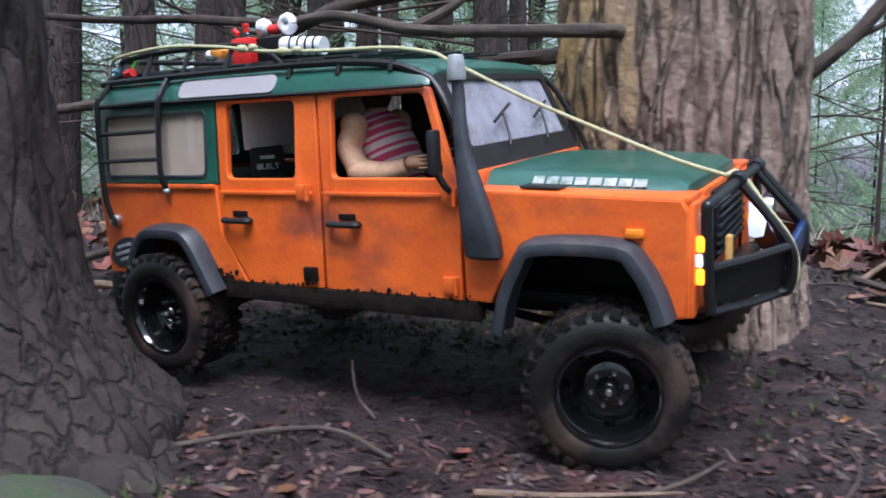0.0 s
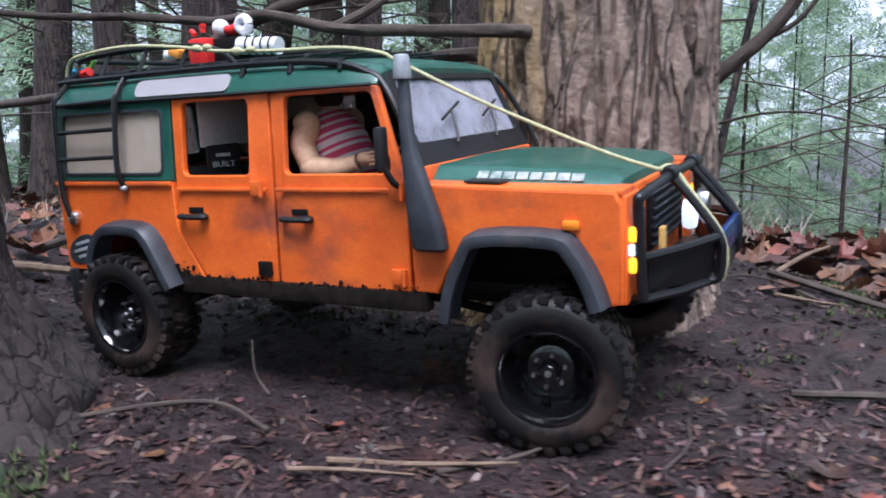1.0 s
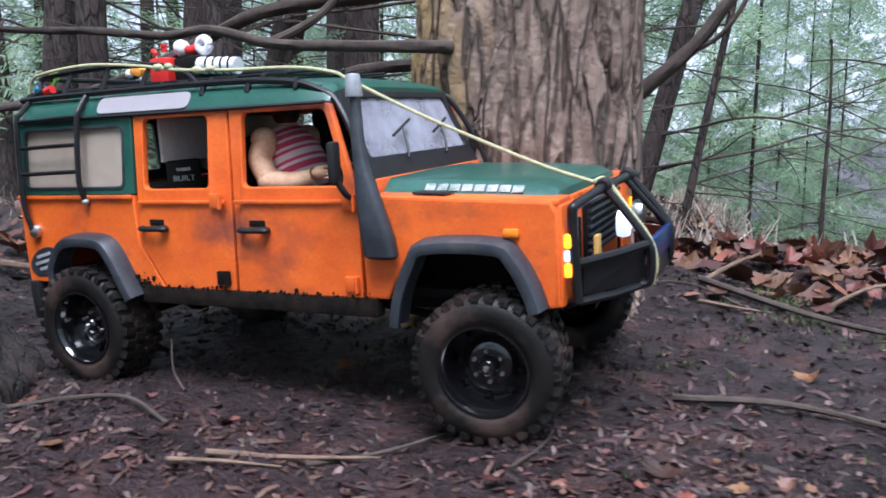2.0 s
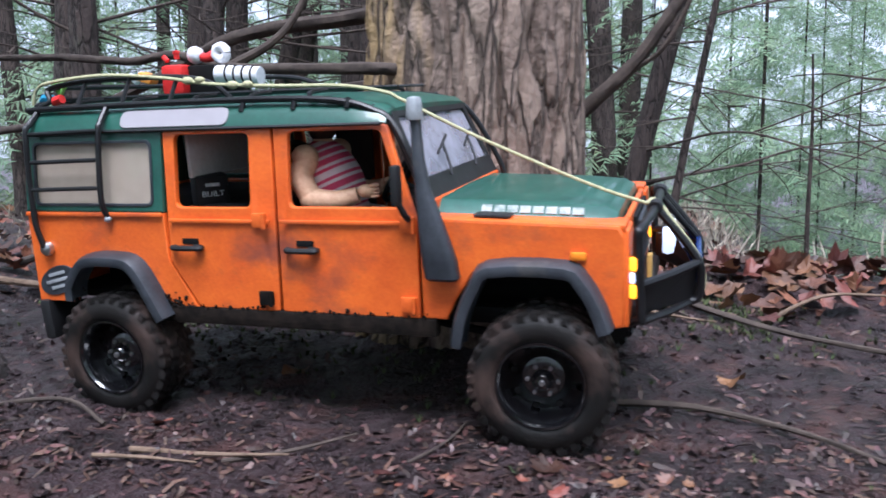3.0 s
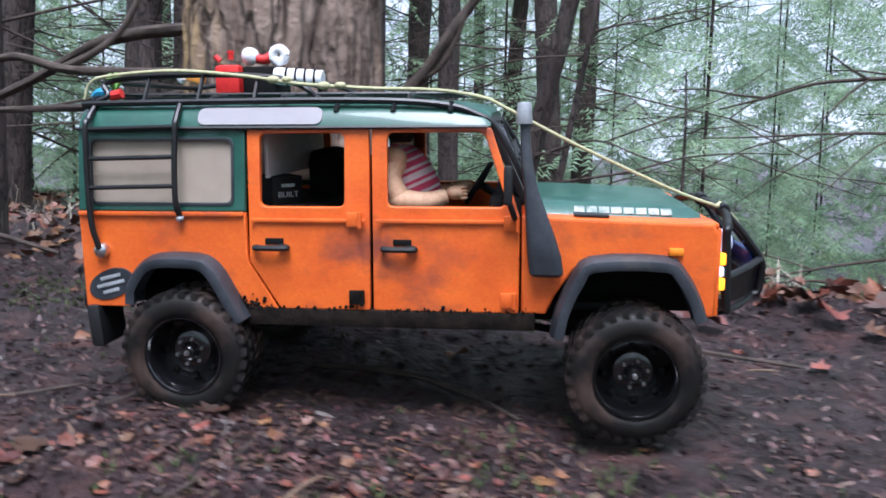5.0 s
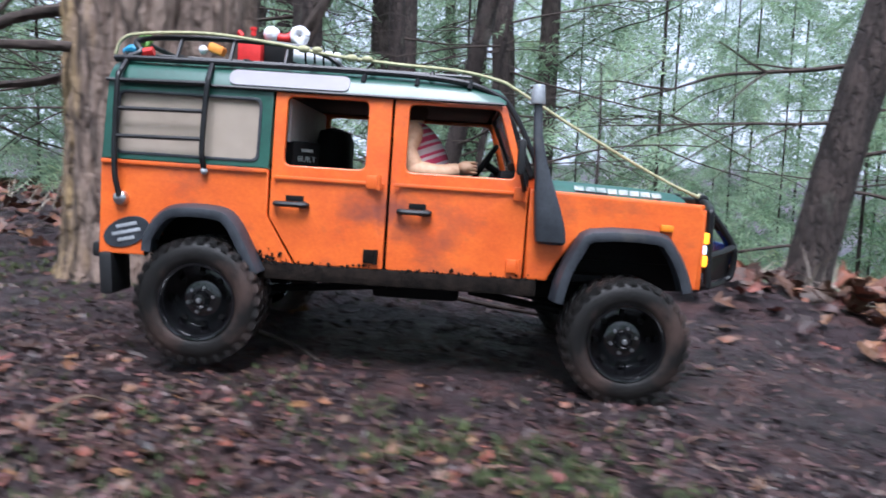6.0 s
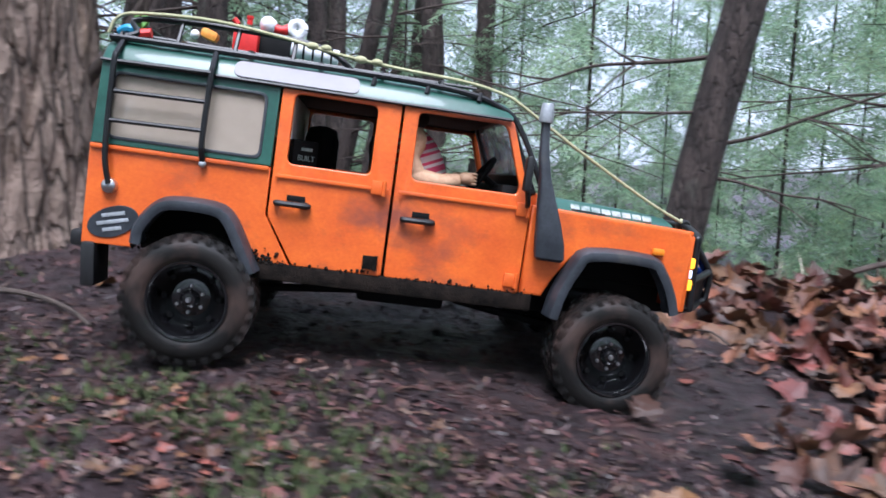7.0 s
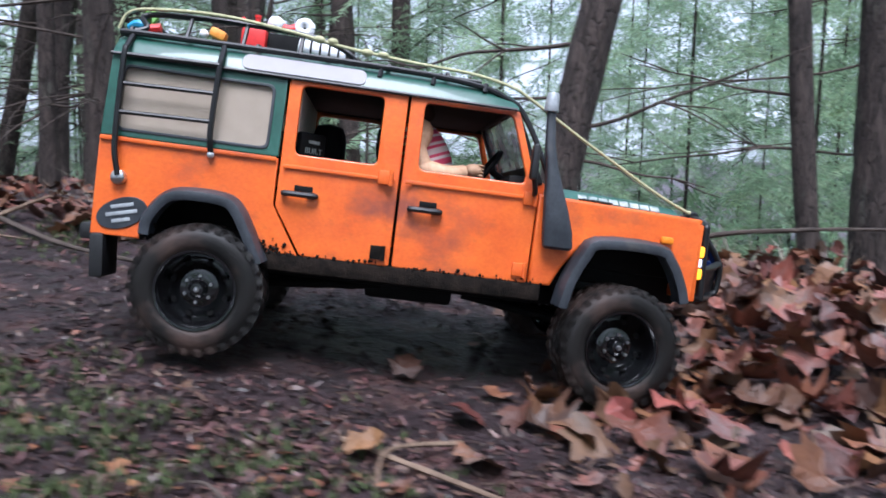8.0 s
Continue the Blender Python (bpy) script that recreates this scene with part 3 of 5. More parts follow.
    for k in range(300):
        x = rnd.choice((rnd.uniform(-0.125, 0.09), rnd.gauss(-0.118, 0.008), rnd.uniform(-0.205, -0.115)))
        z = 0.0835 + abs(rnd.gauss(0, 0.0022)) * (1.6 if x < -0.1 else 0.8)
        b = bmesh.new()
        bmesh.ops.create_icosphere(b, subdivisions=1, radius=rnd.uniform(0.0004, 0.0015))
        for v in b.verts:
            v.co *= rnd.uniform(0.7, 1.3)
        bmesh.ops.translate(b, vec=(x, SIDE - 0.0006, z), verts=b.verts)
        joined(clods, b)
    part("mud_spatter", clods, M_MUDCAKE, truck, "spattered mud clods")


def flares(truck):
    rear = [(-0.2045, 0.088), (-0.2025, 0.101), (-0.192, 0.1165), (-0.178, 0.1235), (-0.148, 0.1235), (-0.135, 0.1165), (-0.125, 0.100), (-0.1180, 0.086), (-0.1140, 0.0785)]
    front = [(0.1000, 0.071), (0.104, 0.090), (0.1135, 0.1110), (0.127, 0.1255), (0.178, 0.1265), (0.192, 0.1165), (0.2015, 0.100), (0.2065, 0.0855)]
    for pts in (rear, front):
        L = smooth_line([(x, 0, z) for x, z in pts], 3)
        bm = bmesh.new()
        cx = sum(p.x for p in L) / len(L)
        rows = []
        for i, p in enumerate(L):
            d = (L[min(i + 1, len(L) - 1)] - L[max(i - 1, 0)]).normalized()
            n = Vector((-d.z, 0, d.x))
            if n.dot(Vector((p.x - cx, 0, p.z - 0.06))) < 0:
                n = -n
            w = 0.0095
            sec = [(0.0, -0.0985), (0.0, -0.103), (-0.0008, -0.110), (-0.003, -0.1145), (-0.0065, -0.1155), (-w, -0.1145), (-w, -0.1115), (-0.005, -0.108), (-w, -0.0985)]
            rows.append([bm.verts.new((p.x + n.x * s, y, p.z + n.z * s)) for s, y in sec])
        k = len(rows[0])
        for A, B in zip(rows, rows[1:]):
            for i in range(k):
                bm.faces.new((A[i], A[(i + 1) % k], B[(i + 1) % k], B[i]))
        bm.faces.new(rows[0])
        bm.faces.new(rows[-1])
        bmesh.ops.recalc_face_normals(bm, faces=bm.faces)
        a, b = both("wheel_arch_flare", bm, M_FLARE, truck, "scuffed grey-black wheel-arch flare")
    both("mud_flap", box(0.010, 0.034, 0.032, (-0.232, -0.088, 0.068), 0.003, Matrix.Rotation(radians(-4), 4, "Y")), M_BLACK, truck, "black rubber mud flap")
    part("rear_bumper", box(0.014, 0.17, 0.012, (-0.245, 0, 0.083), 0.003), M_BLACK, truck)
    # oval badge with unreadable lettering
    badge = part("badge", plate([(-0.218 + 0.0170 * math.cos(a), 0.0998 + 0.0112 * math.sin(a) + 0.0045 * math.cos(a)) for a in [k * math.pi / 16 for k in range(32)]], (), 0.0012, 0.0003), M_FLARE, truck, "dark oval badge with faded lettering")
    badge.data.transform(Matrix.Translation((0, SIDE - 0.0009, 0)))
    for z, w in ((0.1050, 0.016), (0.0998, 0.022), (0.0946, 0.013)):
        bar = box(w, 0.0006, 0.0026, (-0.218, SIDE - 0.0011, z), 0.0002, Matrix.Rotation(radians(-14), 4, "Y"))
        part("print_bar", bar, M_GREYCAP, badge)
    # tail lamp and side indicator
    for s in (1, -1):
        tl = lathe([(0.0055, 0.0), (0.0055, -0.002), (0.0048, -0.004), (0.002, -0.0056), (0.0001, -0.006)], 16)
        bmesh.ops.transform(tl, matrix=Matrix.Translation((-0.2225, SIDE * s, 0.1247)) @ (Matrix.Identity(4) if s > 0 else Matrix.Rotation(math.pi, 4, "Z")), verts=tl.verts)
        lamp = part("tail_lamp", tl, M_STEEL, truck, "small round clear lamp")
        ind = box(0.010, 0.004, 0.0052, (0.1848, (SIDE - 0.0015) * s, 0.1290), 0.0018)
        part("side_indicator", ind, M_AMBER_LENS, truck, "amber side indicator")


def roof(truck):
    sec = [(-0.0955, 0.2125), (-0.0965, 0.2142), (-0.0935, 0.2215), (-0.0885, 0.2275), (-0.078, 0.2312), (-0.045, 0.2338), (0, 0.2345), (0.045, 0.2338), (0.078, 0.2312), (0.0885, 0.2275), (0.0935, 0.2215), (0.0965, 0.2142), (0.0955, 0.2125)]
    bm = bmesh.new()
    rows = []
    for x, drop, k in ((-0.2385, -0.010, 0.97), (-0.2365, -0.003, 0.985), (-0.228, -0.0005, 1), (-0.12, 0, 1), (-0.02, -0.0005, 1), (0.03, -0.003, 0.995), (0.052, -0.0075, 0.985), (0.057, -0.013, 0.975)):
        rows.append([bm.verts.new((x, y * k, 0.2125 + (z - 0.2125) * (1 + drop / 0.026))) for y, z in sec])
    for A, B in zip(rows, rows[1:]):
        for i in range(len(A) - 1):
            bm.faces.new((A[i], B[i], B[i + 1], A[i + 1]))
    bm.faces.new(rows[0])
    bm.faces.new(rows[-1][::-1])
    bmesh.ops.recalc_face_normals(bm, faces=bm.faces)
    if sum(f.normal.z * f.calc_area() for f in bm.faces) < 0:
        bmesh.ops.reverse_faces(bm, faces=bm.faces)
    part("roof", bm, M_GREEN, truck, "dark green roof with curved edges")
    part("roof_lining", box(0.285, 0.182, 0.003, (-0.092, 0, 0.2145), 0.001), M_DARK, truck)
    both("gutter", tube([(-0.238, -0.0975, 0.2130), (0.055, -0.0975, 0.2130)], 0.0014, 6, smooth=False), M_BLACK, truck)
    # long windows let into the roof edge
    w = plate(rounded([(-0.148, -0.0068), (-0.060, -0.0068), (-0.060, 0.0068), (-0.148, 0.0068)], 0.0066, 6), (), 0.0014, 0.0004)
    bmesh.ops.transform(w, matrix=Matrix.Translation((0, -0.0940, 0.2212)) @ Matrix.Rotation(radians(-29), 4, "X"), verts=w.verts)
    both("roof_window", w, M_FROST2, truck, "grey frosted roof-edge window")


def screen(truck):
    tilt = math.degrees(math.atan2(0.030, 0.066))
    m = Matrix.Translation((0.0845, 0, 0.1595)) @ Matrix.Rotation(radians(-tilt), 4, "Y") @ Matrix.Rotation(radians(90), 4, "Z")
    fr = plate(rounded([(-0.090, 0), (0.090, 0), (0.083, 0.069), (-0.083, 0.069)], 0.003), [rounded([(-0.080, 0.017), (0.080, 0.017), (0.0755, 0.062), (-0.0755, 0.062)], 0.004)], 0.005)
    bmesh.ops.transform(fr, matrix=m, verts=fr.verts)
    frame_ = part("windscreen_frame", fr, M_BLACK, truck, "black windscreen frame")
    gl = plate([(-0.081, 0.016), (0.081, 0.016), (0.0765, 0.063), (-0.0765, 0.063)], (), 0.001, 0.0002)
    bmesh.ops.transform(gl, matrix=m @ Matrix.Translation((0, 0.002, 0)), verts=gl.verts)
    part("windscreen", gl, M_SCREEN, truck, "misted plastic windscreen")
    for y in (-0.035, 0.03):
        wp = tube([(y, -0.003, 0.012), (y + 0.004, -0.004, 0.02), (y + 0.010, -0.0035, 0.036)], 0.0011, 6)
        tube([(y - 0.008, -0.0032, 0.030), (y + 0.026, -0.0032, 0.042)], 0.0011, 6, wp, smooth=False)
        bmesh.ops.transform(wp, matrix=m, verts=wp.verts)
        part("wiper", wp, M_BLACK, truck, "black wiper")
    # mirrors
    for s in (1, -1):
        mb = box(0.006, 0.009, 0.027, (0.070, -0.114 * s, 0.174), 0.0025)
        mirror = part("wing_mirror", mb, M_BLACK, truck, "black wing mirror")
        part("mirror_arm", tube([(0.075, -0.103 * s, 0.150), (0.074, -0.109 * s, 0.153), (0.071, -0.114 * s, 0.162)], 0.0022, 8), M_BLACK, mirror)


def snorkel(truck):
    bm = bmesh.new()
    rows = []
    # z, x centre, half length, half thickness, y
    for z, x, a, b, y in ((0.1120, 0.0970, 0.0095, 0.0035, -0.1075), (0.1140, 0.0970, 0.0118, 0.0052, -0.1078), (0.125, 0.0955, 0.0118, 0.0058, -0.108), (0.140, 0.0925, 0.0098, 0.0056, -0.108),
                         (0.158, 0.0885, 0.0068, 0.0052, -0.107), (0.172, 0.0855, 0.0048, 0.0046, -0.106), (0.19, 0.0825, 0.0039, 0.0038, -0.1035), (0.206, 0.0815, 0.0034, 0.0034, -0.1015), (0.217, 0.0808, 0.0033, 0.0033, -0.101)):
        ring = []
        for k in range(16):
            t = 2 * math.pi * k / 16
            c, s = math.cos(t), math.sin(t)
            p = 0.6
            ring.append(bm.verts.new((x + a * math.copysign(abs(c) ** p, c), y + b * math.copysign(abs(s) ** p, s), z)))
        rows.append(ring)
    for A, B in zip(rows, rows[1:]):
        for k in range(16):
            bm.faces.new((A[k], A[(k + 1) % 16], B[(k + 1) % 16], B[k]))
    bm.faces.new(rows[0][::-1])
    bm.faces.new(rows[-1])
    sn = part("snorkel", bm, M_FLARE, truck, "grey-black air-intake snorkel up the windscreen pillar")
    cap = lathe([(0.0001, 0.0), (0.0055, 0.0), (0.0058, 0.001), (0.0048, 0.0125), (0.0042, 0.014), (0.0001, 0.0145)], 20, "Z")
    bmesh.ops.translate(cap, vec=(0.0805, -0.101, 0.2148), verts=cap.verts)
    part("snorkel_cap", cap, M_GREYCAP, sn, "pale grey conical intake cap")


def rack(truck):
    r = 0.0021
    rk = part("roof_rack", tube([(-0.2290, -0.088, 0.2285), (-0.2210, -0.0895, 0.2305), (-0.05, -0.0895, 0.2315), (0.02, -0.0895, 0.2285), (0.048, -0.0895, 0.2210), (0.060, -0.090, 0.213), (0.074, -0.0945, 0.190), (0.088, -0.099, 0.158), (0.088, -0.1015, 0.135)], 0.0024, 8), M_TUBE, truck, "black tubular roof rack and side guard")
    part("rack_rail", mirrored(tube([(-0.2290, -0.088, 0.2285), (-0.2210, -0.0895, 0.2305), (-0.05, -0.0895, 0.2315), (0.02, -0.0895, 0.2285), (0.048, -0.0895, 0.2210), (0.060, -0.090, 0.213), (0.074, -0.0945, 0.190), (0.088, -0.099, 0.158), (0.088, -0.1015, 0.135)], 0.0024, 8)), M_TUBE, rk)
    for x in (-0.2290, -0.19, -0.14, -0.09, -0.045, 0.0, 0.045):
        z = 0.2355 if x < 0.03 else 0.2245
        part("rack_crossbar", tube([(x, -0.0895, z - 0.005), (x, -0.07, z), (x, 0.07, z), (x, 0.0895, z - 0.005)], 0.0018, 6), M_TUBE, rk)
    for y in (-0.06, -0.03, 0, 0.03, 0.06):
        part("rack_slat", tube([(-0.2290, y, 0.2375), (0.03, y, 0.2365)], 0.0013, 6, smooth=False), M_TUBE, rk)
    # raised basket over the rear
    part("basket_rail", tube([(-0.2300, -0.086, 0.2315), (-0.2200, -0.083, 0.2365), (-0.222, -0.078, 0.2465), (-0.17, -0.076, 0.2505), (-0.11, -0.076, 0.2495), (-0.082, -0.076, 0.2435), (-0.066, -0.078, 0.2325)], r, 8), M_TUBE, rk)
    part("basket_rail", mirrored(tube([(-0.2300, -0.086, 0.2315), (-0.2200, -0.083, 0.2365), (-0.222, -0.078, 0.2465), (-0.17, -0.076, 0.2505), (-0.11, -0.076, 0.2495), (-0.082, -0.076, 0.2435), (-0.066, -0.078, 0.2325)], r, 8)), M_TUBE, rk)
    part("basket_rail", tube([(-0.222, -0.078, 0.2465), (-0.226, -0.05, 0.2465), (-0.226, 0.05, 0.2465), (-0.222, 0.078, 0.2465)], r, 8), M_TUBE, rk)
    for x, z in ((-0.19, 0.2495), (-0.15, 0.2505), (-0.11, 0.2495)):
        both("basket_post", tube([(x, -0.0885, 0.2315), (x, -0.0765, z)], 0.0016, 6, smooth=False), M_TUBE, rk)
    for x in (-0.05, -0.01, 0.03):
        both("rack_foot", tube([(x, -0.0895, 0.2300), (x - 0.001, -0.0915, 0.2235)], 0.0020, 6, smooth=False), M_TUBE, rk)
    # ladder on the rear side
    lad = part("ladder", tube([(-0.2270, -0.0895, 0.2285), (-0.2275, -0.0985, 0.2195), (-0.2275, -0.1035, 0.21), (-0.2265, -0.1075, 0.15), (-0.2225, -0.1065, 0.126)], 0.0021, 8), M_TUBE, truck, "black tubular ladder over the side window")
    part("ladder_rail", tube([(-0.162, -0.0895, 0.2305), (-0.1615, -0.0985, 0.2200), (-0.1615, -0.1025, 0.21), (-0.1620, -0.107, 0.165), (-0.1605, -0.1045, 0.1490)], 0.0021, 8), M_TUBE, lad)
    for z in (0.2135, 0.1925, 0.1715):
        y = -0.1025 - (0.21 - z) * 0.1
        part("ladder_rung", tube([(-0.2272, y, z - 0.001), (-0.1617, y, z + 0.0005)], 0.0017, 8, smooth=False), M_TUBE, lad)
    for x, z, y in ((-0.1605, 0.1485, -0.1045), (-0.2225, 0.1255, -0.1055)):
        b = bmesh.new()
        bmesh.ops.create_icosphere(b, subdivisions=2, radius=0.0027)
        bmesh.ops.translate(b, vec=(x, y, z), verts=b.verts)
        part("ladder_foot", b, M_GREYCAP, lad)


def bullbar(truck):
    """A full-width hoop with two pointed frames standing out of it."""
    r = 0.0031
    side = [(0.2215, 0.0935, 0.0865), (0.2200, 0.0935, 0.110), (0.2190, 0.0935, 0.139), (0.2198, 0.0915, 0.1432), (0.2225, 0.080, 0.1455), (0.2265, 0.046, 0.1495)]
    hoop = [(x, -y, z) for x, y, z in side] + side[::-1]
    bb = part("bull_bar", tube(hoop, r, 10), M_TUBE, truck, "black tubular bull bar")
    for s in (1, -1):
        inset = 0.0 if s > 0 else 0.018
        knob = lathe([(0.0001, -0.006), (0.0040, -0.006), (0.0052, -0.0045), (0.0052, 0.0045), (0.0040, 0.006), (0.0001, 0.006)], 14)
        bmesh.ops.translate(knob, vec=(0.2265, (-0.046 + inset) * s, 0.1505), verts=knob.verts)
        part("bull_bar_joint", knob, M_TUBE, bb)
        # the frame's two slopes, its nose and its stays
        part("bull_bar_tube", tube([(0.2275, (-0.049 + inset) * s, 0.1500), (0.2435, (-0.050 + inset) * s, 0.1310), (0.2545, (-0.050 + inset) * s, 0.1150), (0.2560, (-0.049 + inset) * s, 0.1040), (0.2545, (-0.049 + inset) * s, 0.0915), (0.2490, (-0.050 + inset) * s, 0.0885)], 0.0026, 8), M_TUBE, bb)
        part("bull_bar_tube", tube([(0.2265, (-0.036 + inset) * s, 0.1495), (0.2400, (-0.041 + inset) * s, 0.1320), (0.2530, (-0.048 + inset) * s, 0.1155)], 0.0022, 8), M_TUBE, bb)
        part("bull_bar_tube", tube([(0.2195, -0.0935 * s, 0.1095), (0.2390, -0.070 * s, 0.1120), (0.2540, (-0.050 + inset) * s, 0.1150)], 0.0028, 8, smooth=False), M_TUBE, bb)
        part("bull_bar_tube", tube([(0.2215, -0.0935 * s, 0.0870), (0.2370, -0.070 * s, 0.0870), (0.2490, (-0.050 + inset) * s, 0.0885)], 0.0026, 8, smooth=False), M_TUBE, bb)
        part("bull_bar_tube", tube([(0.2215, -0.0935 * s, 0.0885), (0.2130, -0.088 * s, 0.0840)], 0.0030, 8, smooth=False), M_TUBE, bb)
        cap = lathe([(0.0001, -0.003), (0.0085, -0.003), (0.0095, 0.0), (0.0085, 0.004), (0.0001, 0.0055)], 20, "X")
        bmesh.ops.translate(cap, vec=(0.2340, -0.026 * s, 0.124), verts=cap.verts)
        part("headlamp", cap, M_LAMP if s > 0 else M_STEEL, bb, "round headlamp with a bright lens")
        for z in (0.1233, 0.1062):
            part("front_marker_lamp", box(0.0045, 0.006, 0.0085, (0.2165, -0.0952 * s, z), 0.0018), M_AMBER, truck, "glowing amber marker lamp")
        part("marker_lamp_glass", box(0.0035, 0.005, 0.0065, (0.2160, -0.0952 * s, 0.1147), 0.0012), M_LAMP, truck)
        # a glossy black sheet, and a blue one that paints in a reflection
        for nm, quad, m in (("bar_film", ((0.2225, -0.085, 0.1075), (0.2535, -0.050, 0.1130), (0.2505, -0.049, 0.0905), (0.2225, -0.085, 0.0895)), M_TUBE),
                            ("bar_film", ((0.2450, -0.050, 0.1275), (0.2540, -0.0495, 0.1140), (0.2510, -0.0475, 0.1140), (0.2425, -0.043, 0.1275)), M_BLUE)):
            q = bmesh.new()
            a = [q.verts.new((x - 0.0012, (y + (inset if y > -0.06 else 0)) * s, z)) for x, y, z in quad]
            b = [q.verts.new((x + 0.0002, (y + (inset if y > -0.06 else 0)) * s, z)) for x, y, z in quad]
            q.faces.new(a), q.faces.new(b[::-1])
            for k in range(4):
                q.faces.new((a[k], b[k], b[(k + 1) % 4], a[(k + 1) % 4]))
            bmesh.ops.recalc_face_normals(q, faces=q.faces)
            part(nm, q, m, bb, "blue reflection painted on a sheet in the bull bar" if m is M_BLUE else "glossy black sheet in the bull bar", smooth=False)
    # the painted blue reflection carried on across the nose
    part("film_band", box(0.004, 0.078, 0.016, (0.2545, -0.009, 0.1085), 0.0015), M_BLUE, bb, "blue reflection painted on a band across the nose")
    part("bumper", box(0.014, 0.150, 0.012, (0.218, 0, 0.086), 0.004), M_BLACK, truck, "black front bumper")
    part("winch_plate", box(0.004, 0.076, 0.014, (0.2525, -0.009, 0.0945), 0.001, Matrix.Rotation(radians(-6), 4, "Y")), M_TUBE, truck, "shiny black plate between the bull-bar tubes")
    part("tow_strap", box(0.003, 0.009, 0.034, (0.2240, -0.055, 0.104), 0.0008), M_OCHRE, truck, "ochre tow strap")


def wheel_parts(truck, name):
    """Hub barrel at the wheel's middle, outer face towards -y."""
    W = TYRE_W / 2
    hub = part(name, lathe([(0.0001, -0.006), (0.0055, -0.006), (0.0065, -0.004), (0.0065, 0.012), (0.0001, 0.012)], 20), M_RIM, truck, "black steel wheel with a muddy off-road tyre")
    R = TYRE_R
    prof = [(0.0285, -0.0165), (0.0300, -0.0190), (0.0345, -0.0208), (0.0400, -0.0206), (0.0445, -0.0190), (0.0470, -0.0165), (0.0478, -0.010), (0.0480, 0.0), (0.0478, 0.010), (0.0470, 0.0165), (0.0445, 0.0190), (0.0400, 0.0206), (0.0345, 0.0208), (0.0300, 0.0190), (0.0285, 0.0165)]
    tb = lathe(prof, 56, closed=False)
    rnd = random.Random(3)
    for k in range(30):
        a = 2 * math.pi * k / 30
        for y, off, sx, sy in ((-0.0150, 0.0, 0.0058, 0.0085), (0.0150, 0.5, 0.0058, 0.0085), (-0.005, 0.35, 0.0052, 0.0075), (0.005, 0.85, 0.0052, 0.0075)):
            t = a + off * 2 * math.pi / 30
            m = Matrix.Rotation(-t, 4, "Y") @ Matrix.Translation((0.0476, y, 0)) @ Matrix.Rotation(radians(14 if y > 0 else -14), 4, "X")
            b = box(0.0040, sy * rnd.uniform(0.9, 1.1), sx * 1.12, (rnd.uniform(-0.0004, 0.0004), 0, 0), 0.0)
            for v in b.verts:
                if v.co.x > 0:
                    v.co.y *= 0.86
                    v.co.z *= 0.84
            bmesh.ops.transform(b, matrix=m, verts=b.verts)
            joined(tb, b)
        # shoulder lugs down the side wall
        for s in (-1, 1):
            b = box(0.0055, 0.0016, 0.0050, (0.0450, 0.0184 * s, 0), 0.0, None)
            bmesh.ops.transform(b, matrix=Matrix.Rotation(-(a + 0.25 * (1 + s) * 0.2), 4, "Y"), verts=b.verts)
            joined(tb, b)
    part("tyre", tb, M_RUBBER, hub, "chunky black tyre coated in mud")
    rim = part("rim", lathe([(0.0270, 0.0165), (0.0285, 0.0175), (0.0285, -0.0178), (0.0302, -0.0188), (0.0302, -0.0202), (0.0285, -0.0200), (0.0272, -0.0180), (0.0258, -0.012), (0.0245, -0.0045), (0.0225, -0.0015), (0.0195, -0.0022), (0.0165, -0.0055), (0.012, -0.0072), (0.0075, -0.0072), (0.0065, -0.0105), (0.0045, -0.0125), (0.0001, -0.0128)], 40, closed=False), M_RIM, hub, "glossy black dished steel rim")
    for k in range(8):
        a = 2 * math.pi * k / 8
        b = lathe([(0.0001, -0.0026), (0.0021, -0.0026), (0.0025, -0.0012), (0.0025, 0.0005)], 10)
        bmesh.ops.translate(b, vec=(0.0205 * math.cos(a), -0.0012, 0.0205 * math.sin(a)), verts=b.verts)
        part("rim_hole", b, M_DARK, rim)
    for k in range(6):
        a = 2 * math.pi * k / 6 + 0.2
        b = lathe([(0.0001, -0.0098), (0.0011, -0.0098), (0.0014, -0.009), (0.0014, -0.006)], 6)
        bmesh.ops.translate(b, vec=(0.0102 * math.cos(a), 0, 0.0102 * math.sin(a)), verts=b.verts)
        part("wheel_nut", b, M_STEEL, rim)
    b = lathe([(0.0001, -0.0150), (0.0016, -0.0150), (0.0022, -0.0140), (0.0022, -0.011)], 6)
    part("hub_nut", b, M_STEEL, rim)
    for ob in (hub, *hub.children_recursive):
        ob.data.transform(Matrix.Diagonal((0.93, 0.95, 0.93, 1)))
    return hub


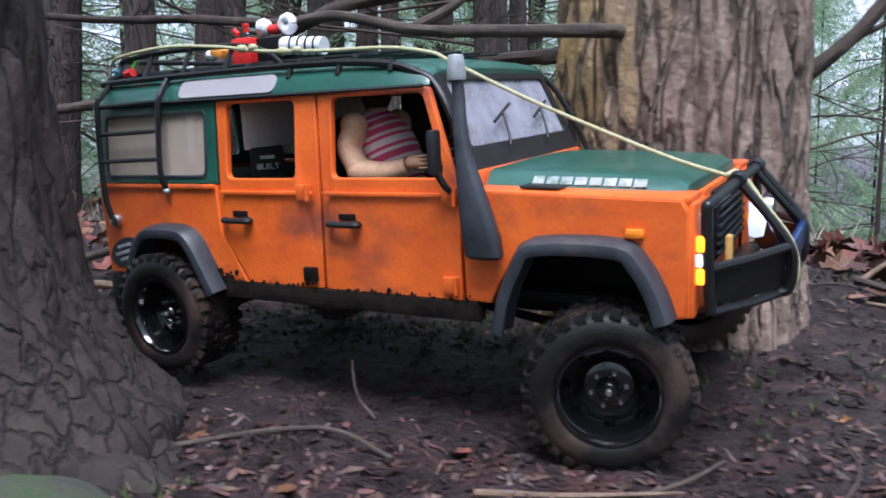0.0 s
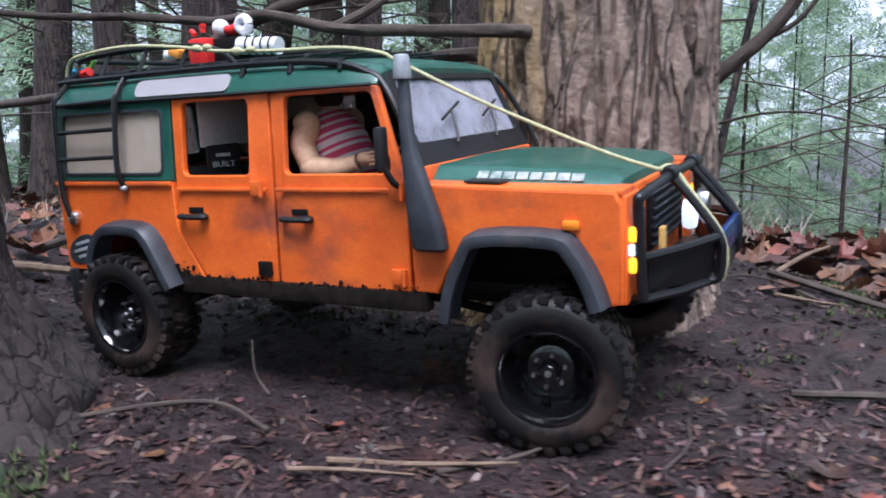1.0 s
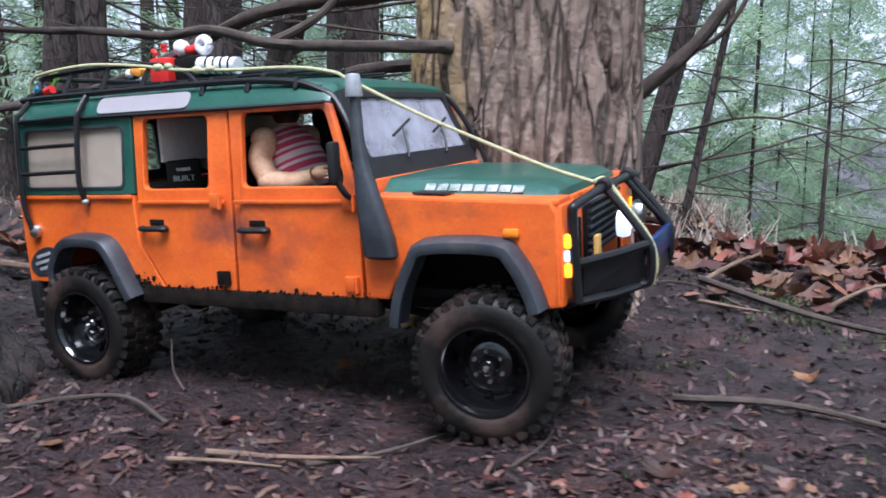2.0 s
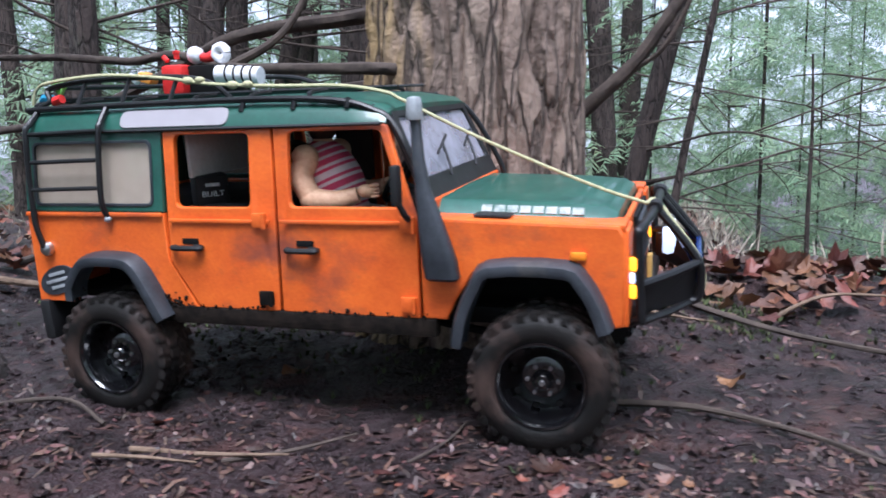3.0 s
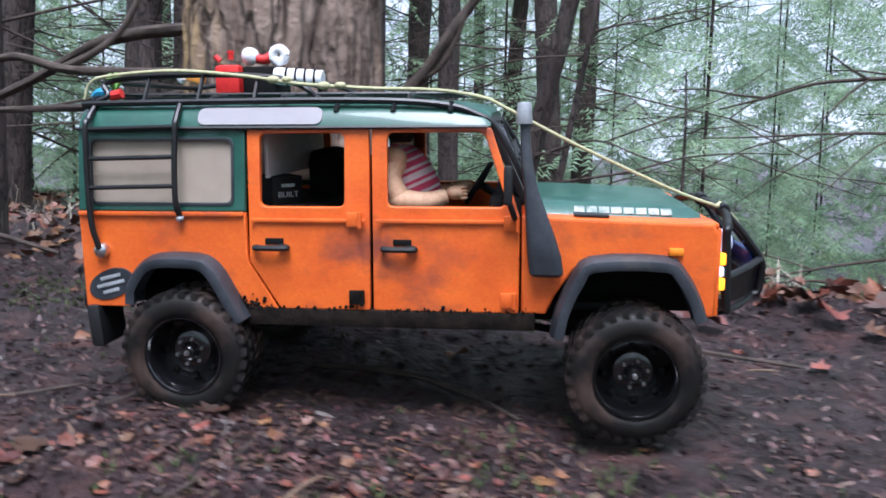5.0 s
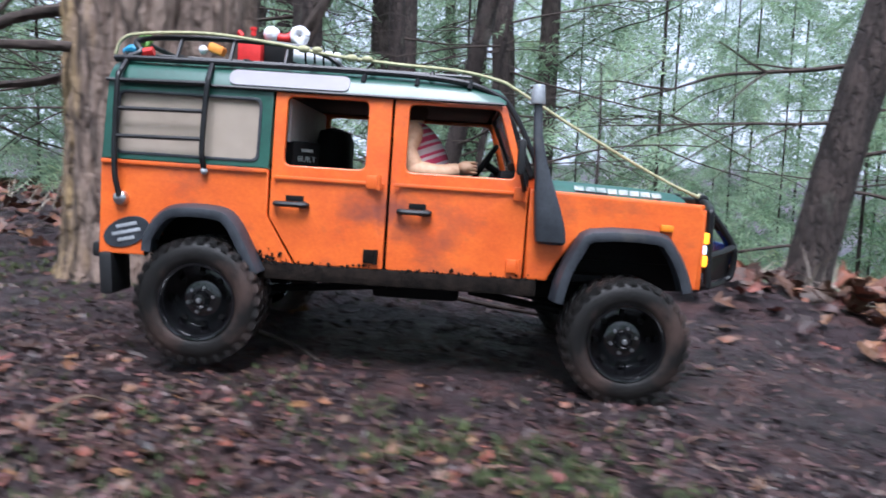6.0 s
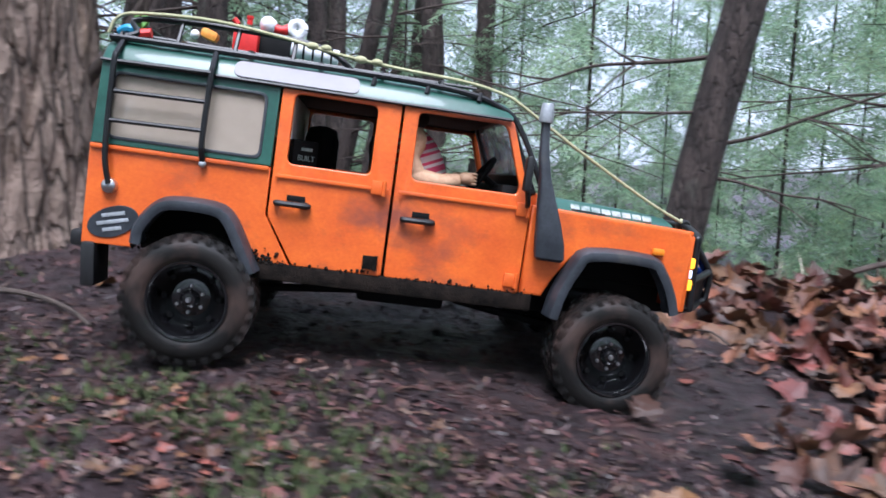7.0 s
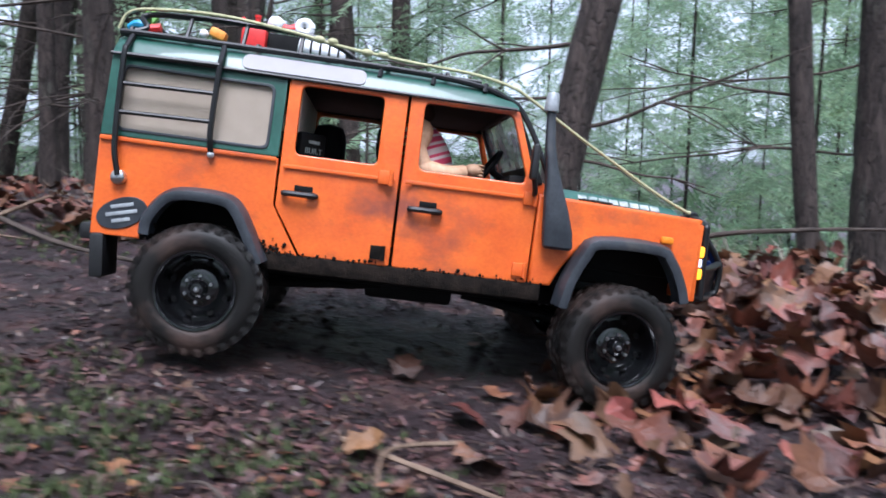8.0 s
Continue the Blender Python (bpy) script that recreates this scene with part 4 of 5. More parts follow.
def cabin(truck):
    for y in (-0.045, 0.045):
        st = part("seat", box(0.050, 0.062, 0.016, (0.0, y, 0.106), 0.005), M_DARK, truck, "black moulded seat")
        part("seat_back", box(0.014, 0.060, 0.085, (-0.034, y, 0.148), 0.006, Matrix.Rotation(radians(-10), 4, "Y")), M_DARK, st)
    part("rear_bench", box(0.05, 0.16, 0.06, (-0.09, 0, 0.125), 0.006), M_DARK, truck)
    part("cabin_divider", box(0.004, 0.07, 0.056, (-0.033, 0.052, 0.182), 0.002), M_DARK, truck)
    part("rear_divider", box(0.003, 0.150, 0.034, (-0.1065, -0.004, 0.1925), 0.001), M_CREAM, truck, "cream panel behind the rear seat")
    part("rear_seat_back", box(0.028, 0.060, 0.082, (-0.088, 0.03, 0.153), 0.012), M_DARK, truck, "black rounded rear seat")
    part("load_card", box(0.062, 0.003, 0.034, (-0.185, -0.0865, 0.186), 0.001), M_OCHRE, truck, "ochre card behind the frosted window")
    sw = bmesh.new()
    tube([(0.017 * math.cos(a), 0.017 * math.sin(a), 0) for a in [k * math.pi / 10 for k in range(21)]], 0.0021, 8, sw, smooth=False)
    for a in (0, 2.1, 4.2):
        tube([(0, 0, -0.002), (0.016 * math.cos(a), 0.016 * math.sin(a), 0)], 0.0018, 6, sw, smooth=False)
    tube([(0, 0, 0.0), (0, 0, -0.03)], 0.003, 8, sw, smooth=False)
    bmesh.ops.transform(sw, matrix=Matrix.Translation((0.0455, -0.048, 0.1695)) @ Matrix.Rotation(radians(-58), 4, "Y"), verts=sw.verts)
    part("steering_wheel", sw, M_DARK, truck, "black steering wheel")


DRAWN_X = (-0.26, -0.223, -0.163, -0.103, -0.043, -0.015, 0.070, 0.078, 0.1165, 0.181, 0.25)
SHIFT_X = (0.0067, 0.0067, 0.0052, 0.0063, 0.006, 0.0054, 0.0032, 0.0025, 0.0008, -0.002, -0.003)


def settle(ob):
    """Bring the body's drawn stations to their true places along the wheelbase and in height."""
    if ob.type != "MESH":
        return
    n = len(ob.data.vertices)
    co = np.empty(n * 3)
    ob.data.vertices.foreach_get("co", co)
    co = co.reshape(n, 3)
    co[:, 0] += np.interp(co[:, 0], DRAWN_X, SHIFT_X)
    co[:, 2] += np.interp(co[:, 2], (0.06, 0.16, 0.20, 0.25), (0.0022, 0.001, -0.001, -0.002))
    ob.data.vertices.foreach_set("co", co.ravel())
    ob.data.update()


def build_truck():
    truck = thing("toy_truck", "muddy orange and green scale-model off-road truck with a roof rack", "model truck")
    doors(truck), panels(truck), flares(truck), roof(truck), screen(truck), snorkel(truck), rack(truck), bullbar(truck), cabin(truck)
    for ob in truck.children_recursive:
        settle(ob)
    first = wheel_parts(truck, "wheel")
    wheels = {}
    for fx in (1, -1):
        for s in (1, -1):
            ob = first if (fx, s) == (1, 1) else copy_thing(first, Matrix.Identity(4))
            wheels[(fx, s)] = ob
    for x, z in ((-0.160, 0.053), (0.162, 0.049)):
        ax = tube([(x, -0.085, z), (x, 0.085, z)], 0.0055, 10, smooth=False)
        b = bmesh.new()
        bmesh.ops.create_icosphere(b, subdivisions=2, radius=0.016)
        bmesh.ops.translate(b, vec=(x, 0.008, z), verts=b.verts)
        part("axle", joined(ax, b), M_DARK, truck, "black axle with a round differential")
        both("damper", tube([(x + 0.01, -0.055, z + 0.006), (x + 0.004, -0.05, z + 0.055)], 0.0055, 8, smooth=False), M_DARK, truck)
    return truck, wheels


def doll():
    """The driver figure, one plain mesh of pale plastic limbs and a striped top."""
    bm = bmesh.new()

    def blob(center, radii, slot, turn=None, seg=16, stripes=False):
        b = bmesh.new()
        bmesh.ops.create_uvsphere(b, u_segments=seg, v_segments=44 if stripes else 12, radius=1)
        bmesh.ops.scale(b, vec=radii, verts=b.verts)
        m = Matrix.Translation(center) @ (turn if turn is not None else Matrix.Identity(4))
        for f in b.faces:
            f.material_index = slot if not stripes else (1 if int((f.calc_center_median().z / radii[2] + 1) * 11) % 2 else 2)
        bmesh.ops.transform(b, matrix=m, verts=b.verts)
        joined(bm, b)
    blob((-0.002, -0.047, 0.170), (0.020, 0.024, 0.034), 1, Matrix.Rotation(radians(-24), 4, "Y"), 20, True)
    blob((0.004, -0.047, 0.145), (0.020, 0.026, 0.014), 2)
    blob((-0.010, -0.047, 0.197), (0.008, 0.008, 0.010), 0)
    blob((-0.010, -0.047, 0.2090), (0.0105, 0.0105, 0.0095), 3)
    for s in (-1, 1):
        y = -0.047 + s * 0.027
        tube([(-0.010, y, 0.189), (-0.0135, y + s * 0.003, 0.176), (-0.006, y + s * 0.004, 0.1605)], (0.0088, 0.0082), 12, bm)
        tube([(-0.006, y + s * 0.004, 0.1605), (0.012, y + s * 0.002, 0.1595), (0.027, y - s * 0.002, 0.163)], (0.0085, 0.0058), 12, bm)
        blob((-0.006, y + s * 0.004, 0.1605), (0.009, 0.0088, 0.0088), 0)
        blob((-0.011, y, 0.191), (0.0095, 0.0092, 0.0092), 0)
        blob((0.0335, y - s * 0.003, 0.1655), (0.0072, 0.0058, 0.0052), 0)
        for k in range(4):
            blob((0.0385, y - s * 0.003 + 0.0005, 0.1695 - 0.0026 * k), (0.0042, 0.0042, 0.0015), 0, None, 8)
        blob((0.012, y * 0.6 - 0.019, 0.142), (0.03, 0.009, 0.008), 2)
    bmesh.ops.translate(bm, vec=(-0.003, 0, -0.001), verts=bm.verts)
    ob = part("doll", bm, [M_SKIN, M_SHIRTR, M_SHIRTW, M_HAIR], None)
    return tagged(ob, "pale plastic jointed doll in a pink striped top", "doll")


def loads():
    """What lies on the rack and in the cabin. Each is built in the truck's own space."""
    out = []

    shift = Vector((-0.0235, 0.044, -0.0065))

    def add(ob, label, category, group=""):
        out.append(tagged(ob, label, category, group))
        return ob
    # red can
    can = thing("fuel_can", "small red fuel can with a cap on the roof rack", "fuel can")
    part("can_body", box(0.020, 0.016, 0.024, (-0.131, -0.058, 0.2555), 0.0035), M_RED, can)
    part("cap", lathe([(0.0001, 0.275), (0.0022, 0.275), (0.0022, 0.279), (0.0028, 0.2795), (0.0028, 0.2815), (0.0001, 0.282)], 12, "Z"), M_RED, can)
    can.children[-1].data.transform(Matrix.Translation((-0.130, -0.058, -0.003)))
    part("spout", tube([(-0.139, -0.058, 0.271), (-0.1425, -0.058, 0.2745)], 0.0022, 8, smooth=False), M_RED, can)
    out.append(can)
    # soft toy: two white pompoms joined by red cloth
    hat = thing("soft_toy", "red and white fluffy soft toy lashed to the rack", "soft toy")
    for k, (x, z, r) in enumerate(((-0.1165, 0.2745, 0.0068), (-0.0935, 0.275, 0.0078))):
        b = bmesh.new()
        if k == 0:
            bmesh.ops.create_icosphere(b, subdivisions=3, radius=r)
        else:
            tube([(r * 0.62 * math.cos(a), 0, r * 0.62 * math.sin(a)) for a in [j * math.pi / 8 for j in range(17)]], r * 0.48, 10, b, smooth=False)
        rnd = random.Random(k)
        for v in b.verts:
            v.co *= 1 + rnd.uniform(-0.06, 0.06)
        bmesh.ops.translate(b, vec=(x, -0.052, z), verts=b.verts)
        part("pompom" if k == 0 else "cuff", b, M_WHITE, hat)
    part("red_cloth", tube([(-0.112, -0.052, 0.273), (-0.105, -0.052, 0.272), (-0.099, -0.05, 0.275)], (0.0035, 0.0042), 10), M_RED, hat)
    out.append(hat)
    bx = thing("equipment_box", "black equipment box strapped on the roof rack", "box")
    part("box_body", box(0.028, 0.036, 0.024, (-0.108, -0.040, 0.2545), 0.002), M_DARK, bx)
    out.append(bx)
    roll = thing("bed_roll", "white bed roll with dark straps on the roof rack", "bed roll")
    part("roll_body", tube([(-0.096, -0.055, 0.2590), (-0.058, -0.055, 0.2560)], 0.0068, 16, smooth=False), M_WHITE, roll)
    for i in range(4):
        x = -0.086 + i * 0.0075
        b = lathe([(0.0072, -0.0008), (0.0076, 0.0), (0.0072, 0.0008)], 18, "X")
        bmesh.ops.translate(b, vec=(x, -0.055, 0.2584 - i * 0.0006), verts=b.verts)
        part("strap", b, M_DARK, roll)
    out.append(roll)
    toy = thing("plastic_toy", "small orange and white plastic toy on the rack", "toy")
    part("toy_body", box(0.014, 0.012, 0.008, (-0.160, -0.058, 0.2585), 0.003, Matrix.Rotation(radians(18), 4, "Y")), M_TOYORANGE, toy)
    b = bmesh.new()
    bmesh.ops.create_icosphere(b, subdivisions=2, radius=0.0038)
    bmesh.ops.translate(b, vec=(-0.172, -0.058, 0.2575), verts=b.verts)
    part("toy_head", b, M_WHITE, toy)
    out.append(toy)
    sh = thing("shackle", "blue and red tow shackle at the rack corner", "shackle")
    part("shackle_bow", tube([(-0.238, -0.075, 0.2485), (-0.232, -0.078, 0.2515), (-0.225, -0.078, 0.250)], 0.0035, 8), M_CYAN, sh)
    part("shackle_pin", tube([(-0.224, -0.080, 0.2485), (-0.215, -0.080, 0.2505)], 0.0035, 8, smooth=False), M_RED, sh)
    out.append(sh)
    sp = thing("plastic_sprig", "little green plastic sprig on the rack", "toy plant")
    b = bmesh.new()
    rnd = random.Random(8)
    for k in range(12):
        a = rnd.uniform(0, 6.28)
        tube([(-0.226, -0.07, 0.252), (-0.226 + 0.005 * math.cos(a), -0.07 + 0.004 * math.sin(a), 0.258 + rnd.uniform(0, 0.008))], (0.0009, 0.0014), 5, b, smooth=False)
    part("sprig_leaves", b, M_LEAFGREEN, sp)
    out.append(sp)
    for ob in out[:5]:
        for ch in ob.children:
            ch.data.transform(Matrix.Translation(shift))
    for ob in out[5:]:
        for ch in ob.children:
            ch.data.transform(Matrix.Translation((0.004, 0, -0.0125)))
    # rope from the rack's rear corner over the roof to the bull bar, with knots
    rope = thing("tow_rope", "yellow-green rope along the roof to the bull bar", "rope")
    part("rope_run", tube([(-0.241, -0.078, 0.234), (-0.236, -0.078, 0.2455), (-0.22, -0.08, 0.2505), (-0.17, -0.08, 0.2535), (-0.12, -0.08, 0.2495), (-0.08, -0.082, 0.2435), (-0.03, -0.08, 0.2400), (0.02, -0.079, 0.2380), (0.052, -0.079, 0.2325), (0.066, -0.080, 0.2260), (0.12, -0.073, 0.1985), (0.19, -0.059, 0.1655), (0.2215, -0.052, 0.1535)], 0.00125, 8, steps=8), M_ROPE, rope)
    part("rope_tail", tube([(0.2215, -0.052, 0.1535), (0.2270, -0.043, 0.1540), (0.2400, -0.046, 0.138), (0.2540, -0.045, 0.118), (0.2580, -0.044, 0.102), (0.2555, -0.043, 0.088)], 0.0014, 8), M_ROPE, rope)
    for k, x in enumerate((-0.098, -0.088, -0.062, -0.05)):
        b = bmesh.new()
        bmesh.ops.create_icosphere(b, subdivisions=2, radius=0.0030)
        for v in b.verts:
            v.co *= random.Random(k).uniform(0.9, 1.1)
        bmesh.ops.scale(b, vec=(1.5, 0.9, 0.9), verts=b.verts)
        bmesh.ops.translate(b, vec=(x, -0.0815, 0.2465 if x < -0.07 else 0.2420), verts=b.verts)
        part("knot", b, M_ROPE, rope)
    out.append(rope)
    # dark crate seen through the rear door, with its printed word
    cr = thing("printed_crate", "dark blue crate with a white printed word in the cabin", "crate")
    part("crate_body", box(0.024, 0.03, 0.024, (-0.088, -0.055, 0.1645), 0.002), M_DARK, cr)
    cu = bpy.data.curves.new("word", "FONT")
    cu.body, cu.size, cu.align_x, cu.extrude = "BUILT", 0.0062, "CENTER", 0.0001
    tmp = bpy.data.objects.new("word", cu)
    me = bpy.data.meshes.new_from_object(tmp)
    bpy.data.objects.remove(tmp)
    me.transform(Matrix.Translation((-0.088, -0.0706, 0.1605)) @ Matrix.Rotation(radians(90), 4, "X"))
    part("printed_word", me, M_LETTER, cr, smooth=False)
    part("print_bar", box(0.010, 0.0004, 0.0024, (-0.088, -0.0706, 0.1695), 0.0), M_LETTER, cr)
    for ch in cr.children:
        ch.data.transform(Matrix.Translation((-0.104, -0.06, 0)) @ Matrix.Rotation(radians(42), 4, "Z") @ Matrix.Translation((0.088, 0.055, 0)))
    out.append(cr)
    return out


truck, wheels = build_truck()
driver = doll()
riders = loads() + [driver]
for rider in riders:
    for piece in (rider, *rider.children_recursive):
        settle(piece)


# ---- trees ----
def trunk_mesh(path, radii, sides, relief, furrow, seed, lumps=0.0):
    """A tapered stem along a path, furrowed along its length."""
    bm = bmesh.new()
    L = [Vector(p) for p in path]
    rows = []
    off = Vector((seed * 3.7, seed * 1.3, seed * 5.1))
    for p, r in zip(L, radii):
        ring = []
        for k in range(sides):
            a = 2 * math.pi * k / sides
            c, s = math.cos(a), math.sin(a)
            q = Vector((c * r * furrow, s * r * furrow, p.z * furrow * 0.16)) + off
            # long plates parted by narrow cracks
            n1 = noise.noise(q + Vector((noise.noise(q * 0.7) * 0.9, noise.noise(q * 0.7 + Vector((9, 9, 9))) * 0.9, 0)))
            n2 = noise.noise(q * 2.9)
            crack = max(0.0, 1 - abs(n1) * 5.0)
            wide = noise.noise(Vector((c * 1.3, s * 1.3, p.z * 2.0)) + off)
            ring.append(bm.verts.new((p.x + c * (r * (1 + lumps * wide) - relief * crack + relief * 0.45 * n2), p.y + s * (r * (1 + lumps * wide) - relief * crack + relief * 0.45 * n2), p.z)))
        rows.append(ring)
    for A, B in zip(rows, rows[1:]):
        for k in range(sides):
            bm.faces.new((A[k], A[(k + 1) % sides], B[(k + 1) % sides], B[k]))
    bm.faces.new(rows[-1])
    return bm


def limb_line(rnd, start, way, length, droop=0.1, bends=4, wild=0.18):
    pts, p, d = [Vector(start)], Vector(start), Vector(way).normalized()
    for _ in range(bends):
        d = (d + Vector((rnd.uniform(-wild, wild), rnd.uniform(-wild, wild), rnd.uniform(-wild, wild) - droop))).normalized()
        p = p + d * length / bends
        pts.append(p.copy())
    return pts


def big_tree():
    t = thing("fir_tree", "large fir trunk with deeply furrowed grey-brown bark", "tree")
    N = 230
    zs = [-0.06 + 1.9 * (i / N) ** 1.15 for i in range(N + 1)]
    rad = [0.109 + 0.016 * math.exp(-max(z + 0.01, 0) / 0.03) + 0.006 * math.exp(-max(z, 0) / 0.2) - 0.012 * z for z in zs]
    path = [(0.163 + 0.008 * z, 0.214, z) for z in zs]
    trunk = part("trunk", trunk_mesh(path, rad, 240, 0.0085, 42, 1, 0.06), M_BARK, t)
    rnd = random.Random(2)
    part("limb", tube([(0.25, 0.248, 0.205), (0.270, 0.25, 0.225), (0.318, 0.25, 0.268), (0.345, 0.252, 0.305), (0.372, 0.26, 0.345), (0.42, 0.27, 0.41)], (0.0082, 0.005), 10, rough=0.1), M_TWIG, t, "broken dead limb")
    part("limb", tube([(0.308, 0.252, 0.258), (0.345, 0.245, 0.28), (0.375, 0.24, 0.335), (0.39, 0.24, 0.40)], (0.003, 0.0015), 7), M_TWIG, t)
    part("limb", tube([(0.125, 0.128, 0.259), (0.105, 0.108, 0.260), (0.03, 0.102, 0.263), (-0.049, 0.10, 0.268), (-0.12, 0.10, 0.284), (-0.177, 0.10, 0.281), (-0.27, 0.10, 0.290), (-0.375, 0.10, 0.296), (-0.5, 0.10, 0.312)], (0.0062, 0.0033), 10, rough=0.08), M_TWIG, t, "long bare dead limb reaching out sideways")
    part("limb", tube([(-0.055, 0.10, 0.268), (-0.02, 0.12, 0.29), (0.0, 0.14, 0.32), (0.02, 0.16, 0.38)], (0.0048, 0.003), 8), M_TWIG, t)
    part("limb", tube([(0.07, 0.29, 0.352), (-0.027, 0.30, 0.344), (-0.192, 0.30, 0.333), (-0.362, 0.30, 0.274), (-0.53, 0.30, 0.233), (-0.8, 0.32, 0.215)], (0.0105, 0.005), 9, rough=0.1), M_TWIG, t)
    part("limb", tube([(0.07, 0.28, 0.262), (-0.05, 0.31, 0.262), (-0.2, 0.33, 0.245), (-0.5, 0.34, 0.24), (-0.8, 0.36, 0.222)], (0.008, 0.004), 8, rough=0.1), M_TWIG, t)
    for k in range(6):
        a = k * 1.05 + 0.4
        c, s = math.cos(a), math.sin(a)
        x, y = 0.163 + c * 0.108, 0.214 + s * 0.108
        if s < -0.2 or c > 0.0:
            continue
        e = 0.25
        part("root", tube([(x - c * 0.03, y - s * 0.03, 0.04), (x + c * 0.04, y + s * 0.04, float(height(x + c * 0.04, y + s * 0.04)) + 0.008), (x + c * e, y + s * e, float(height(x + c * e, y + s * e)) - 0.006)], (0.028, 0.006), 10, rough=0.06), M_BARK, t)


def near_tree():
    t = thing("near_tree", "dark damp mossy trunk with a flared foot beside the track", "tree")
    N = 130
    zs = [-0.10 + 1.5 * (i / N) ** 1.2 for i in range(N + 1)]
    rad = [0.068 + 0.070 * math.exp(-max(z, 0) / 0.06) for z in zs]
    path = [(-0.262 - 0.05 * z, -0.175 + 0.02 * z, z) for z in zs]
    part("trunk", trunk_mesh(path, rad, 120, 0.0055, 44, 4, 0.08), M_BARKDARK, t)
    for (x, y, r0) in ((-0.105, -0.205, 0.034), (-0.20, -0.34, 0.03), (-0.125, -0.155, 0.024)):
        cx, cy = -0.262, -0.175
        mx, my = (cx + x) / 2, (cy + y) / 2
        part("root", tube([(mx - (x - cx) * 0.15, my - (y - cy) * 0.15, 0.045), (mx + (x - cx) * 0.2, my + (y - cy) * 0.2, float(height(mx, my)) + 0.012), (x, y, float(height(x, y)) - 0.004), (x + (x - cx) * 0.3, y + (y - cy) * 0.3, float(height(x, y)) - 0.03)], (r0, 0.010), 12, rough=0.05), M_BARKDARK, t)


def slim_tree(name, base, top, r0, r1, twigs, seed, label, spread=0.5, side=None, reach=(0.25, 0.7)):
    rnd = random.Random(seed)
    t = thing(name, label, "tree", group="forest trees")
    b, e = Vector(base), Vector(top)
    b.z = float(height(b.x, b.y)) - 0.05
    axis = e - b
    N = 44
    path, rad = [], []
    for i in range(N + 1):
        s = i / N
        p = b + axis * s
        p.x += 0.012 * math.sin(s * 7 + seed) * axis.length * 0.4
        path.append(p)
        rad.append(r0 + (r1 - r0) * s + r0 * 0.5 * math.exp(-s * 30))
    part("trunk", trunk_mesh(path, rad, 36, r0 * 0.09, 1.6 / r0, seed), M_BARKFAR, t)
    for k in range(twigs):
        s = rnd.uniform(0.10, 0.8)
        p = b + axis * s
        a = rnd.uniform(0, 6.28) if side is None else rnd.choice(side) + rnd.uniform(-0.5, 0.5)
        L = rnd.uniform(*reach) * (1.1 - 0.4 * s)
        line = limb_line(rnd, p, (math.cos(a), math.sin(a) * 0.7, rnd.uniform(-0.25, 0.35)), L, 0.03, 5, 0.16)
        r = rnd.uniform(0.0022, 0.0055) * (r0 / 0.04) ** 0.5
        bm = tube(line, (r, r * 0.3), 6, steps=3)
        for _ in range(rnd.randint(2, 5)):
            i = rnd.randint(1, len(line) - 2)
            sub = limb_line(rnd, line[i], (math.cos(a + rnd.uniform(-1, 1)), math.sin(a + rnd.uniform(-1, 1)), rnd.uniform(-0.5, 0.4)), L * rnd.uniform(0.25, 0.6), 0.04, 3, 0.2)
            tube(sub, (r * 0.5, r * 0.2), 5, bm, steps=2)
        part("branch", bm, M_TWIG, t)
    return t


def fir_bough(rnd, length):
    """Flat sprays of needles along a drooping twig: arrays of triangles, tip along +x."""
    V, F = [], []

    def spray(p, d, up, L):
        n = max(3, int(L / 0.017))
        side = d.cross(up).normalized()
        for i in range(n):
            s = i / n
            q = p + d * L * s
            w = 0.050 * (1 - 0.6 * s) * rnd.uniform(0.7, 1.2)
            for sg in (-1, 1):
                tip = q + side * sg * w * rnd.uniform(0.6, 1.1) + d * w * rnd.uniform(0.2, 1.1) + up * rnd.uniform(-0.5, 0.35) * w
                k = len(V)
                V.extend([q - d * 0.0060, q + d * 0.0060, tip])
                F.append((k, k + 1, k + 2))
    d0, p = Vector((1, 0, 0.05)), Vector((0, 0, 0))
    n = int(length / 0.055)
    for i in range(n):
        s = i / n
        d0 = (d0 + Vector((0, rnd.uniform(-0.05, 0.05), -0.035))).normalized()
        up = Vector((0, 0, 1))
        side = d0.cross(up).normalized()
        for sg in (-1, 1):
            w = (0.38 * length) * (1 - s) ** 0.75 * (0.35 + 0.65 * min(1, s * 4)) * rnd.uniform(0.6, 1.1)
            if w > 0.03:
                dd = (side * sg + d0 * 0.75 + Vector((0, 0, rnd.uniform(-0.3, 0.02)))).normalized()
                spray(p, dd, up, w)
        p = p + d0 * 0.055
    spray(p, d0, Vector((0, 0, 1)), 0.1)
    return np.array([tuple(v) for v in V]), np.array(F)


